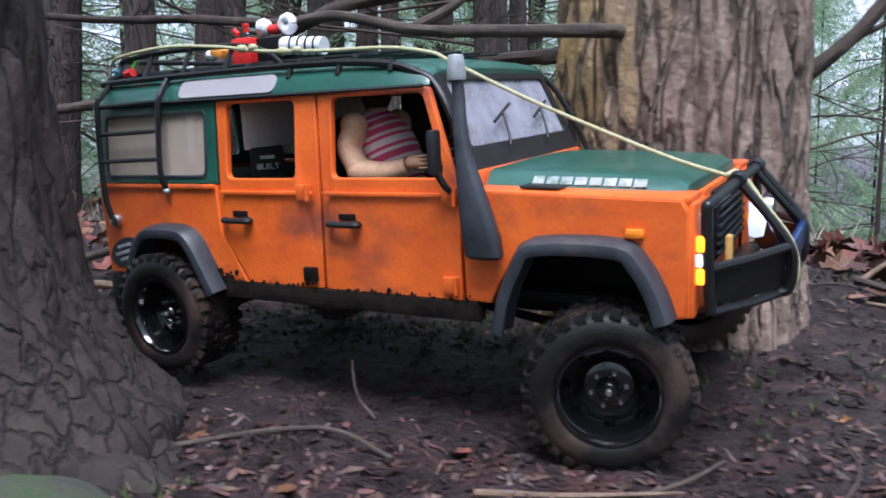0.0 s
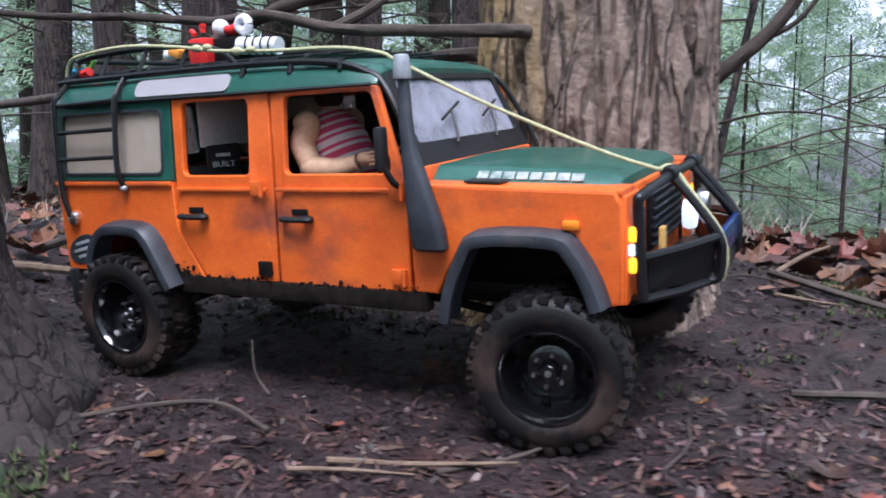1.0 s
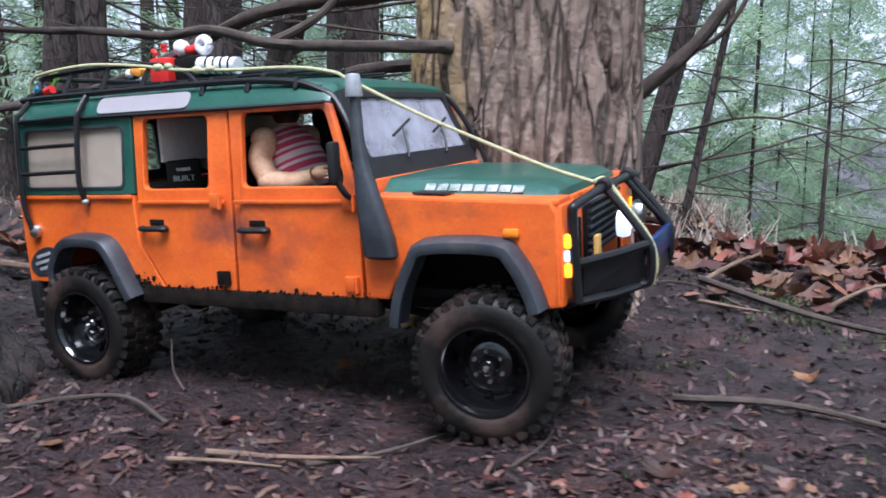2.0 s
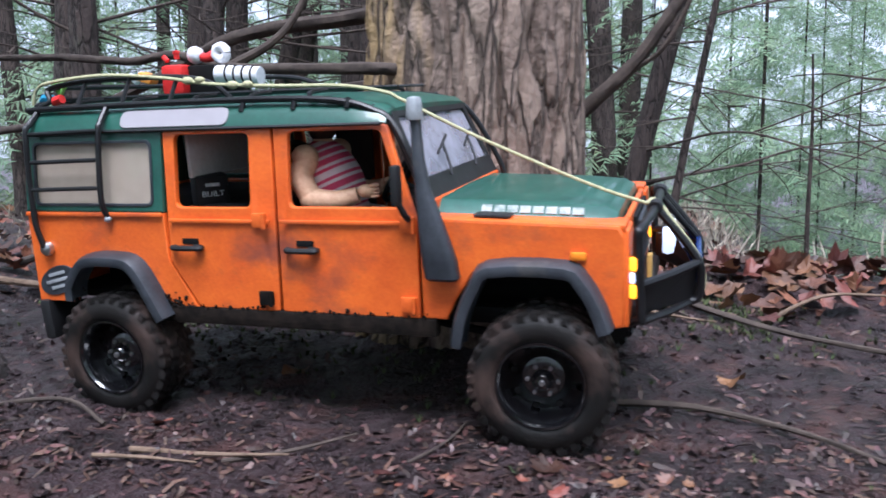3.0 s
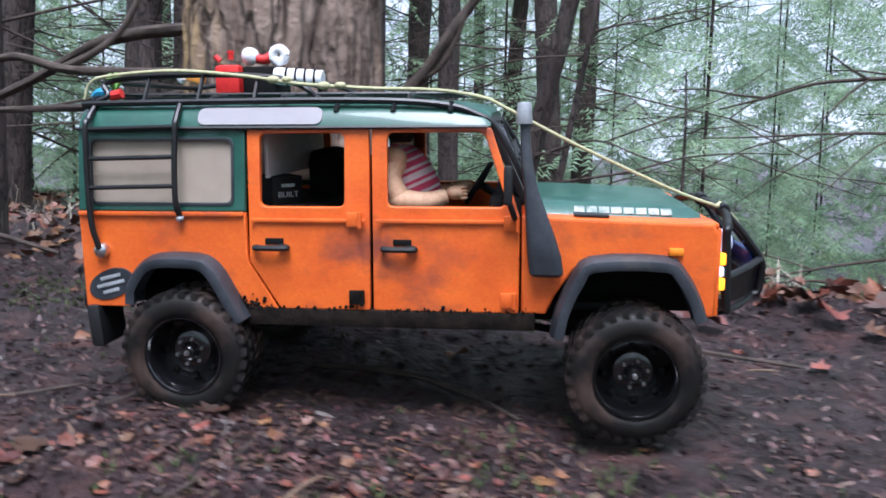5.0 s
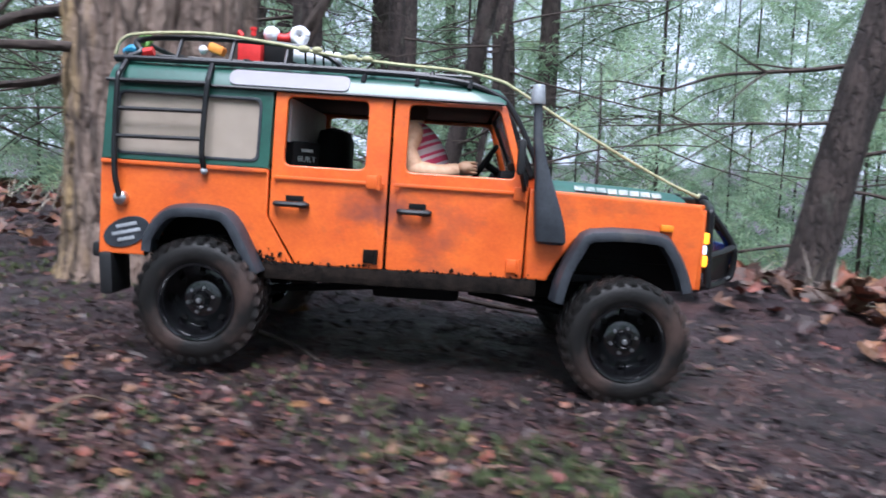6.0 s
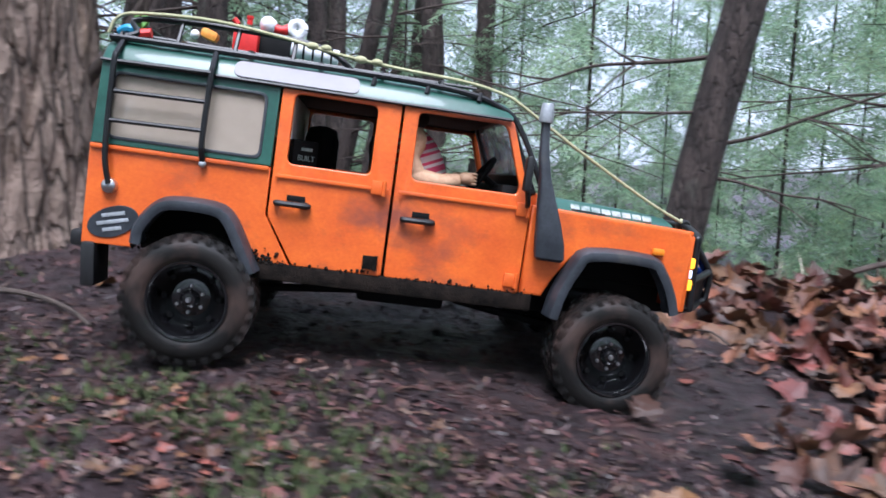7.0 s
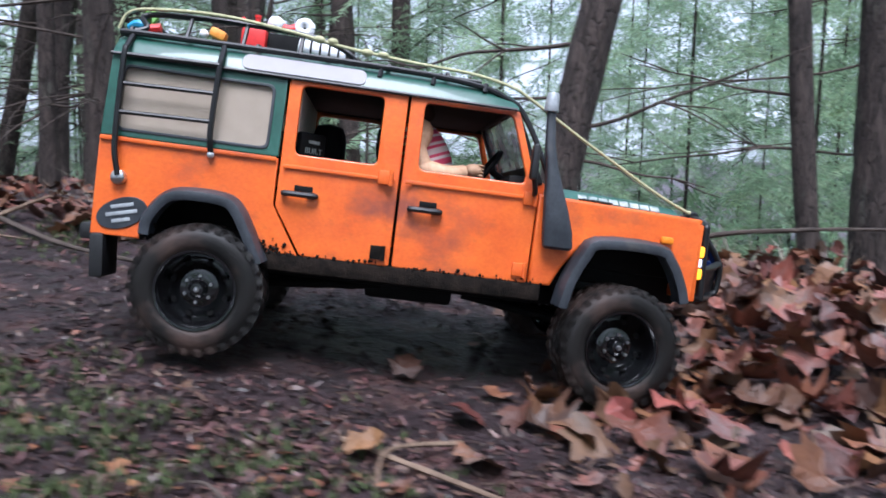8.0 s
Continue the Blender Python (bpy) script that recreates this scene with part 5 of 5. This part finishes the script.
def fir_crowns():
    rnd = random.Random(11)
    boughs = [fir_bough(rnd, L) for L in (0.7, 0.9, 1.1)]
    meshes = []
    for k in range(4):
        vs, fs, n = [], [], 0
        for j in range(45):
            z = 0.05 + 3.4 * (j / 45) ** 0.95
            v, f = boughs[rnd.randint(0, 2)]
            sc = (1.15 - 0.22 * z) * rnd.uniform(0.7, 1.1)
            a = j * 2.4 + rnd.uniform(-0.5, 0.5)
            m = Matrix.Translation((0, 0, z)) @ Matrix.Rotation(a, 4, "Z") @ Matrix.Rotation(radians(rnd.uniform(2, 26)), 4, "Y") @ Matrix.Rotation(radians(rnd.uniform(-30, 30)), 4, "X") @ Matrix.Scale(max(sc, 0.3), 4)
            M = np.array(m)
            vs.append(v @ M[:3, :3].T + M[:3, 3])
            fs.append(f + n)
            n += len(v)
        me = bpy.data.meshes.new("crown")
        me.from_pydata(np.concatenate(vs).tolist(), [], np.concatenate(fs).tolist())
        me.materials.append(M_NEEDLE)
        meshes.append(me)
    return meshes


def woods():
    crowns = fir_crowns()
    tb = tube([(0, 0, -0.3), (0.01, 0, 1.2), (0, 0.02, 3.6)], (0.008, 0.004), 8)
    stem = mesh_of(tb, "stem")
    stem.materials.append(M_BARKFAR)
    rnd = random.Random(21)
    spots = []
    # young firs down the slope behind the ridge, then the deep wood
    for k in range(4000):
        if len(spots) >= 94:
            break
        far = len(spots) > 26
        ang = rnd.uniform(-62, 62)
        dist = rnd.uniform(2.9, 6.0) if not far else rnd.uniform(5.4, 11)
        x, y = 0.6 + dist * math.sin(radians(ang)), -0.6 + dist * math.cos(radians(ang))
        # the rest are unseen firs behind the camera, added to block low sky light
        if len(spots) > 64:
            ang = rnd.uniform(80, 280)
            dist = rnd.uniform(2.8, 6.0)
            x, y = 0.6 + dist * math.sin(radians(ang)), -0.6 + dist * math.cos(radians(ang))
        elif x < -0.2 and not far and rnd.random() < 0.75:
            continue
        if any((x - a) ** 2 + (y - b) ** 2 < (0.65 if not far else 0.8) for a, b in spots):
            continue
        spots.append((x, y))
        t = thing("young_fir", "pale green young fir with drooping boughs", "tree", pose(x, y, float(height(x, y)) - 0.1, 0, 0, rnd.uniform(0, 360)), group="young firs")
        sc = rnd.uniform(0.8, 1.25) * (1.5 if far else 1.0)
        for me, nm in ((stem, "trunk"), (crowns[k % 4], "crown")):
            ob = new(nm, me)
            ob.parent = t
            ob.scale = (sc, sc, sc * (1.25 if far else 1))


def stand():
    """Trunks with bare branches, near to far."""
    slim_tree("leaning_tree", (0.912, 1.03, 0), (1.155, 1.03, 1.15), 0.042, 0.037, 9, 3, "leaning dark conifer trunk with bare dead branches", side=(0.1, 3.0), reach=(0.2, 0.6))
    slim_tree("forest_tree", (0.165, 1.06, 0), (0.50, 1.08, 1.6), 0.022, 0.017, 10, 5, "slim brown conifer trunk with dead twigs")
    slim_tree("forest_tree", (-0.583, 0.4, 0), (-0.53, 0.42, 1.3), 0.024, 0.018, 12, 7, "slim dark trunk with dead twigs")
    slim_tree("forest_tree", (1.60, 1.68, 0), (1.345, 1.70, 1.5), 0.032, 0.027, 9, 9, "brown conifer trunk with bare side branches", side=(0.2, 2.9), reach=(0.4, 0.9))
    slim_tree("forest_tree", (1.73, 1.7, 0), (1.60, 1.7, 1.7), 0.068, 0.058, 7, 10, "stout dark conifer trunk with bare branches", side=(0.2, 2.9), reach=(0.3, 0.8))
    slim_tree("forest_tree", (-1.41, 2.0, 0), (-0.98, 2.0, 1.5), 0.04, 0.03, 10, 12, "dark conifer trunk with dead twigs")
    slim_tree("forest_tree", (-1.60, 2.4, 0), (-1.15, 2.4, 1.6), 0.042, 0.03, 10, 13, "dark conifer trunk with dead twigs")
    slim_tree("sapling", (0.53, 1.085, 0), (0.52, 1.09, 0.36), 0.006, 0.002, 14, 15, "thin bare grey sapling on the slope", reach=(0.1, 0.25))
    slim_tree("sapling", (0.27, 0.98, 0), (0.40, 1.0, 0.8), 0.009, 0.004, 14, 16, "thin bare grey sapling on the slope", reach=(0.15, 0.4))
    rnd = random.Random(31)
    spots = [(-0.75, 1.0), (-1.1, 1.5), (-0.3, 1.9), (-0.75, 1.6), (-1.5, 2.0), (-0.15, 2.6), (-1.8, 3.0), (-0.6, 3.4), (2.5, 5.2), (-2.4, 4.0), (-1.2, 4.6), (-2.0, 1.6), (-1.7, 1.2), (-0.25, 1.2), (-0.95, 1.15), (-0.5, 2.4), (-1.35, 1.05), (-1.05, 2.3), (-1.45, 2.9), (-2.3, 2.5), (-0.85, 2.9), (-1.9, 3.7), (-0.55, 1.35), (-2.7, 3.2), (-0.2, 3.3), (-1.25, 3.6)]
    for k, (x, y) in enumerate(spots):
        r = rnd.uniform(0.02, 0.045) * (1 + 0.15 * y)
        slim_tree("forest_tree", (x, y, 0), (x + rnd.uniform(-0.16, 0.22), y, 2.0 + 0.4 * y), r, r * 0.7, 17 if x < 0.4 else 8, 40 + k, "dark conifer trunk with dead twigs", reach=(0.3, 0.9 + 0.1 * y))


# ---- litter, leaves, moss and sticks ----
def leaf_shape(rnd, size, curl):
    """A lobed, curled dry leaf as a fan of strips: points and triangles."""
    lobes = [(0.0, 0.66), (14, 0.74), (28, 0.60), (48, 0.92), (64, 0.74), (90, 1.0), (116, 0.74), (132, 0.92), (152, 0.60), (166, 0.74), (180, 0.66), (225, 0.52), (270, 0.20), (315, 0.52)]
    pts = [(0, 0, 0)]
    a1, a2 = rnd.uniform(0.3, 1) * curl, rnd.uniform(-1, 1) * curl
    ph = rnd.uniform(0, 6.28)
    for d, r in lobes:
        r *= size * rnd.uniform(0.85, 1.12)
        x, y = r * math.cos(radians(d)), r * math.sin(radians(d))
        pts.append((x, y, 0))
    for d, r in lobes:
        r *= size * 0.5
        pts.append((r * math.cos(radians(d)), r * math.sin(radians(d)), 0))
    n = len(lobes)
    P = np.array(pts)
    P[:, 2] = (a1 * (P[:, 0] ** 2) + a2 * (P[:, 1] ** 2)) / size + 0.10 * size * np.sin(P[:, 0] / size * 4 + ph) * curl + 0.07 * size * np.cos(P[:, 1] / size * 5 + ph) * curl
    F = []
    for i in range(n):
        j = (i + 1) % n
        F += [(0, 1 + n + i, 1 + n + j), (1 + n + i, 1 + i, 1 + j), (1 + n + i, 1 + j, 1 + n + j)]
    return P, np.array(F)


def strew(name, spots, make, material, label, category, kind="stuff"):
    vs, fs, n = [], [], 0
    for (x, y, z, m) in spots:
        P, F = make()
        R = np.array(m.to_3x3() if hasattr(m, "to_3x3") else m)
        vs.append(P @ R.T + np.array([x, y, z]))
        fs.append(F + n)
        n += len(P)
    return soup(name, np.concatenate(vs), np.concatenate(fs), material, label, category, kind=kind)


TRUNKS = ((0.163, 0.214, 0.125), (-0.262, -0.175, 0.13))


def clear(x, y):
    return all((x - a) ** 2 + (y - b) ** 2 > r * r for a, b, r in TRUNKS)


def forest_floor():
    rnd = random.Random(77)

    def tilt(amount):
        return Euler((rnd.gauss(0, amount), rnd.gauss(0, amount), rnd.uniform(0, 6.28))).to_matrix()
    # deep drift of maple leaves ahead of the truck and along the ridge
    spots = []
    while len(spots) < 2500:
        x, y = rnd.uniform(0.95, 2.2), rnd.gauss(0.30, 0.27)
        v = y - 0.085
        edge = 1.03 + 0.10 * math.sin(v * 9) - 0.16 * min(max((v - 0.12) / 0.3, 0), 1.2) + ((0.09 + 0.36 * rnd.random() ** 2) if v < -0.06 else 0) + (0.03 if -0.06 <= v < 0.10 else 0)
        if x < edge + rnd.gauss(0, 0.05) or y > 0.8 or y < -0.36:
            continue
        deep = 0.045 * min(1, (x - edge) / 0.22 + 0.25) if v > 0.06 else 0.012
        spots.append((x, y, float(height(x, y)) + rnd.uniform(0.002, max(deep, 0.004)), tilt(0.42)))
    while len(spots) < 2950:
        x = rnd.uniform(0.22, 1.3)
        y = rnd.gauss(0.50 + 0.12 * float(step((x - 0.3) / 0.8)), 0.065)
        spots.append((x, y, float(height(x, y)) + rnd.uniform(0.003, 0.022), tilt(0.5)))
    strew("leaf_drift", spots, lambda: leaf_shape(rnd, rnd.uniform(0.010, 0.030), rnd.uniform(0.4, 1.3)), M_LEAF, "deep drift of curled brown and rust dead leaves", "fallen leaves")
    # leaves lying singly
    spots = []
    while len(spots) < 240:
        x, y = rnd.uniform(-0.9, 1.8), rnd.uniform(-0.5, 1.3)
        if clear(x, y) and not (abs(y + 0.03 - float(track(x))) < 0.10 and rnd.random() < 0.8):
            spots.append((x, y, float(height(x, y)) + 0.003, tilt(0.16)))
    strew("scattered_leaves", spots, lambda: leaf_shape(rnd, rnd.uniform(0.007, 0.019), rnd.uniform(0.1, 0.6)), M_LEAF, "scattered small brown dead leaves on mud", "fallen leaves")

    # torn scraps of leaf trodden into the verge
    spots = []
    while len(spots) < 900:
        x, y = rnd.uniform(0.25, 1.35), rnd.gauss(-0.22, 0.08)
        if noise.noise(Vector((x * 9, y * 9, 6.0))) > rnd.uniform(-0.5, 0.3) and clear(x, y):
            spots.append((x, y, float(height(x, y)) + 0.002, tilt(0.25)))
    strew("leaf_scraps", spots, lambda: leaf_shape(rnd, rnd.uniform(0.0025, 0.0085), rnd.uniform(0.2, 0.9)), M_LEAF, "torn rust-brown scraps of leaf on the verge", "fallen leaves")

    # chips of bark, needles and leaf scraps
    def chip():
        L, w = rnd.uniform(0.0012, 0.0058) * rnd.choice((0.7, 1, 1, 1.5)), rnd.uniform(0.0007, 0.0022)
        b = rnd.uniform(-0.25, 0.35) * L
        P = np.array([(-L, -w * 0.6, 0), (-L, w * 0.6, 0), (0, -w, b), (0, w, b * 0.9), (L, -w * 0.4, 0.1 * b), (L, w * 0.4, 0)])
        return P, np.array([(0, 2, 1), (1, 2, 3), (2, 4, 3), (3, 4, 5)])
    spots = []
    while len(spots) < 34000:
        x, y = rnd.uniform(-0.75, 1.7), rnd.choice((rnd.uniform(-0.42, 0.75), rnd.gauss(-0.16, 0.11)))
        dens = 0.55 + 0.6 * noise.noise(Vector((x * 7, y * 7, 3.0)))
        if -0.13 < y - float(track(x)) < 0.11 and x > -0.1:
            dens *= 0.7
        if y < 0.15:
            dens *= 0.35 + 0.65 * float(step((x - 0.05) / 0.4))
        if clear(x, y) and rnd.random() < dens:
            spots.append((x, y, float(height(x, y)) + 0.0012, tilt(0.3)))
    strew("bark_litter", spots, chip, M_LITTER, "reddish chips of bark and leaf on wet soil", "leaf litter")

    # clods of mud thrown up along the track
    def clod():
        r = rnd.uniform(0.0012, 0.0055)
        P = np.array([(r, 0, 0), (0, r, 0), (-r, 0, 0), (0, -r, 0), (0, 0, r * 0.8), (r * 0.7, r * 0.7, r * 0.5), (-r * 0.7, r * 0.6, r * 0.4), (-r * 0.6, -r * 0.7, r * 0.5), (r * 0.7, -r * 0.6, r * 0.35)])
        P = P * np.array([[rnd.uniform(0.7, 1.3) for _ in range(3)] for _ in range(9)])
        return P, np.array([(0, 1, 5), (1, 2, 6), (2, 3, 7), (3, 0, 8), (4, 0, 5), (4, 5, 1), (4, 1, 6), (4, 6, 2), (4, 2, 7), (4, 7, 3), (4, 3, 8), (4, 8, 0)])
    spots = []
    while len(spots) < 5200:
        x, y = rnd.uniform(-0.6, 1.4), rnd.choice((rnd.uniform(-0.4, 0.5), rnd.gauss(-0.1, 0.1)))
        if clear(x, y) and 0.5 + noise.noise(Vector((x * 11, y * 11, 8.0))) > rnd.random():
            spots.append((x, y, float(height(x, y)) - 0.0006, tilt(0.3)))
    strew("mud_clods", spots, clod, M_SOIL, "small clods of wet dark mud", "mud")

    # moss tufts
    def tuft():
        vs, fs = [], []
        for k in range(7):
            a, L, w = rnd.uniform(0, 6.28), rnd.uniform(0.003, 0.009), rnd.uniform(0.0006, 0.0014)
            c, s = math.cos(a), math.sin(a)
            i = len(vs)
            vs += [(-s * w, c * w, 0), (s * w, -c * w, 0), (c * L * 0.6, s * L * 0.6, L)]
            fs.append((i, i + 1, i + 2))
        return np.array(vs), np.array(fs)
    spots = []
    beds = ((0.69, -0.12, 0.12, 0.04, 420), (0.81, -0.15, 0.10, 0.05, 520), (0.96, -0.20, 0.15, 0.05, 600), (0.50, -0.25, 0.12, 0.05, 350), (0.41, 0.31, 0.05, 0.05, 300), (-0.13, -0.262, 0.04, 0.025, 700), (0.93, -0.24, 0.10, 0.05, 700), (1.06, -0.26, 0.10, 0.04, 500), (-0.10, 0.17, 0.14, 0.05, 500), (0.2, 0.05, 0.1, 0.05, 120))
    for bx, by, sx, sy, n in beds:
        k = 0
        while k < n:
            x, y = rnd.gauss(bx, sx), rnd.gauss(by, sy)
            if noise.noise(Vector((x * 22, y * 22, 1.0))) > -0.12:
                spots.append((x, y, float(height(x, y)) - 0.0005, tilt(0.2)))
            k += 1
    strew("moss_tufts", spots, tuft, M_MOSS, "patches of green moss on the soil", "moss")

    # dry brush behind the track
    def spear():
        L = rnd.uniform(0.02, 0.11)
        bx, by = rnd.gauss(0, 0.4) * L, rnd.gauss(0, 0.4) * L
        w = 0.0012
        return np.array([(-w, 0, 0), (w, 0, 0), (bx * 0.5 - w, by * 0.5, L * 0.55), (bx * 0.5 + w, by * 0.5, L * 0.55), (bx, by, L * rnd.uniform(0.6, 1))]), np.array([(0, 1, 3), (0, 3, 2), (2, 3, 4)])
    spots = []
    while len(spots) < 8000:
        x, y = rnd.uniform(-2.0, 3.4), 0.62 + 2.6 * rnd.random() ** 1.4
        if noise.noise(Vector((x * 2, y * 2, 5.0))) + 0.25 > rnd.random() and (x > 0.2 or rnd.random() < 0.12):
            spots.append((x, y, float(height(x, y)) - 0.002, Euler((rnd.gauss(0, 0.35), rnd.gauss(0, 0.35), rnd.uniform(0, 6.28))).to_matrix()))
    strew("dry_brush", spots, spear, M_BRUSH, "tangle of dry grass and thin stems", "brush")
    spots = []
    while len(spots) < 2600:
        x, y = rnd.uniform(-2.2, 0.5), rnd.uniform(0.30, 2.6)
        if clear(x, y):
            spots.append((x, y, float(height(x, y)) + rnd.uniform(0.002, 0.02), tilt(0.4)))
    strew("back_litter", spots, lambda: leaf_shape(rnd, rnd.uniform(0.012, 0.03), rnd.uniform(0.2, 0.8)), M_LEAF, "brown leaf litter under the trees", "fallen leaves")


def stick(points, r0, r1, material, label, lift=0.0, twig=0):
    pts = [(x, y, float(height(x, y)) + z + lift) for x, y, z in points]
    t = part("stick", tube(pts, (r0, r1), 8, rough=0.12, seed=len(pts)), material, None)
    return tagged(t, label, "stick", "sticks on the ground")


def sticks():
    stick([(0.075, -0.182, 0.003), (0.12, -0.167, 0.004), (0.175, -0.155, 0.003)], 0.0022, 0.0008, M_STICK, "pale splintered piece of wood")
    stick([(0.06, -0.198, 0.003), (0.09, -0.188, 0.005), (0.125, -0.18, 0.002)], 0.0016, 0.0006, M_STICK, "pale splinter of broken wood")
    stick([(0.325, 0.01, 0.004), (0.40, 0.02, 0.008), (0.47, 0.005, 0.006), (0.52, -0.02, 0.002)], 0.003, 0.0015, M_TWIG, "thin dark stick on mud")
    stick([(0.33, 0.28, 0.004), (0.45, 0.265, 0.010), (0.58, 0.26, 0.006), (0.72, 0.265, 0.004)], 0.0036, 0.0018, M_TWIG, "long thin dark stick on mud")
    stick([(0.335, 0.285, 0.003), (0.365, 0.31, 0.022), (0.39, 0.32, 0.045)], 0.003, 0.0015, M_STICK, "pale forked twig on the soil")
    stick([(0.44, 0.31, 0.002), (0.50, 0.34, 0.032), (0.57, 0.35, 0.040)], 0.0028, 0.001, M_STICK, "pale curved twig on the soil")
    stick([(-0.015, -0.09, 0.002), (-0.03, -0.083, 0.015), (-0.037, -0.075, 0.036)], 0.0010, 0.0006, M_TWIG, "thin muddy root sticking up")
    stick([(-0.19, -0.16, 0.002), (-0.12, -0.15, 0.005), (-0.03, -0.14, 0.004), (0.02, -0.15, 0.003)], 0.0022, 0.0014, M_TWIG, "thin dark twig lying on mud")
    stick([(-0.26, -0.24, 0.003), (-0.18, -0.20, 0.006), (-0.12, -0.175, 0.003)], 0.0028, 0.0014, M_TWIG, "thin dark twig lying on mud")
    stick([(0.97, -0.10, 0.003), (1.05, -0.11, 0.006), (1.14, -0.14, 0.003), (1.22, -0.16, 0.003)], 0.0020, 0.0010, M_STICK, "pale bent twig among leaves")
    stick([(1.03, -0.05, 0.003), (1.0, -0.10, 0.008), (1.01, -0.15, 0.003)], 0.0018, 0.0010, M_STICK, "pale bent twig among leaves")
    stick([(-0.55, 0.18, 0.01), (-0.42, 0.17, 0.02), (-0.3, 0.2, 0.01)], 0.006, 0.003, M_STICK, "pale grey fallen branch on litter")
    stick([(-0.62, 0.30, 0.02), (-0.45, 0.27, 0.05), (-0.3, 0.3, 0.02)], 0.006, 0.003, M_TWIG, "dark fallen branch on leaf litter")
    stick([(1.10, 0.60, 0.0), (1.2, 0.62, 0.05), (1.34, 0.64, 0.075), (1.44, 0.66, 0.09)], 0.005, 0.002, M_TWIG, "dark bare twig rising from the leaves")
    rnd = random.Random(9)
    for k in range(34):
        x, y, a = rnd.uniform(-0.6, 1.5), rnd.choice((rnd.uniform(-0.36, -0.15), rnd.uniform(0.2, 0.6))), rnd.uniform(0, 3.14)
        L = rnd.uniform(0.03, 0.12)
        if clear(x, y):
            stick([(x, y, 0.002), (x + math.cos(a) * L * 0.5, y + math.sin(a) * L * 0.5, rnd.uniform(0.002, 0.010)), (x + math.cos(a + 0.2) * L, y + math.sin(a + 0.2) * L, 0.002)], rnd.uniform(0.0009, 0.002), 0.0007, rnd.choice((M_TWIG, M_STICK)), "small dead twig on the soil")


def mossy_stone():
    b = bmesh.new()
    bmesh.ops.create_icosphere(b, subdivisions=4, radius=0.05)
    for v in b.verts:
        v.co *= 1 + 0.16 * noise.noise(v.co * 14) + 0.05 * noise.noise(v.co * 50)
        v.co.z *= 0.55
    ob = part("stone", b, mat("mossy_stone", (0.030, 0.032, 0.026), (0.062, 0.062, 0.050), 30, 300, 0.85, bump=0.6, size=0.003, c=(0.034, 0.058, 0.018), cover=0.40), None)
    ob.matrix_basis = pose(-0.125, -0.275, float(height(-0.125, -0.275)) - 0.004, 0, 0, 40)
    tagged(ob, "low grey stone overgrown with green moss", "stone")


big_tree()
near_tree()
stand()
woods()
forest_floor()
sticks()
mossy_stone()


# ---- movement: the truck drives, its wheels turn and what it carries rides along ----
# seconds, place along the truck, height of the hub
NEAR_REAR = [(0, -0.163, 0.0590), (1, -0.162, 0.0555), (2, -0.161, 0.0545), (3.5, -0.155, 0.0470), (5.5, -0.153, 0.0560), (6.5, -0.153, 0.0550), (7, -0.153, 0.0545), (8, -0.153, 0.0550)]
NEAR_FRONT = [(0, 0.167, 0.0455), (1, 0.168, 0.0475), (2, 0.166, 0.0500), (3.5, 0.158, 0.0525), (5.5, 0.158, 0.0465), (6.5, 0.157, 0.0475), (7, 0.156, 0.0480), (8, 0.153, 0.0470)]
STEER = [(0, 17.0), (1, 10.0), (2, 5.0), (3.5, 3.0), (5.5, 0.0), (7, 0.0), (8, 4.0)]


def motions():
    walk(truck, [(t, truck_pose(t)) for t in TIMES])
    for ob in riders:
        walk(ob, [(t, truck_pose(t)) for t in TIMES])
    gone, last = 0.0, truck_pose(0).translation
    spins = []
    for t in TIMES:
        here = truck_pose(t).translation
        gone, last = gone + (here - last).length, here
        spins.append(gone / TYRE_R)
    for (fx, s), ob in wheels.items():
        rows = []
        for t, a in zip(TIMES, spins):
            x, z = (float(q) for q in glide(NEAR_FRONT if fx > 0 else NEAR_REAR, t))
            if s < 0:
                z = 0.104 - z if fx < 0 else 0.098 - z
            turn = float(glide(STEER, t)[0]) if fx > 0 else 0.0
            m = Matrix.Translation((x, -TRACK * s, z)) @ Matrix.Rotation(radians(turn), 4, "Z")
            # the far wheels show their dished side outwards, so they are turned about and roll the other way
            rows.append((t, m @ Matrix.Rotation(a, 4, "Y") if s > 0 else m @ Matrix.Rotation(math.pi, 4, "Z") @ Matrix.Rotation(-a, 4, "Y")))
        walk(ob, rows)


motions()
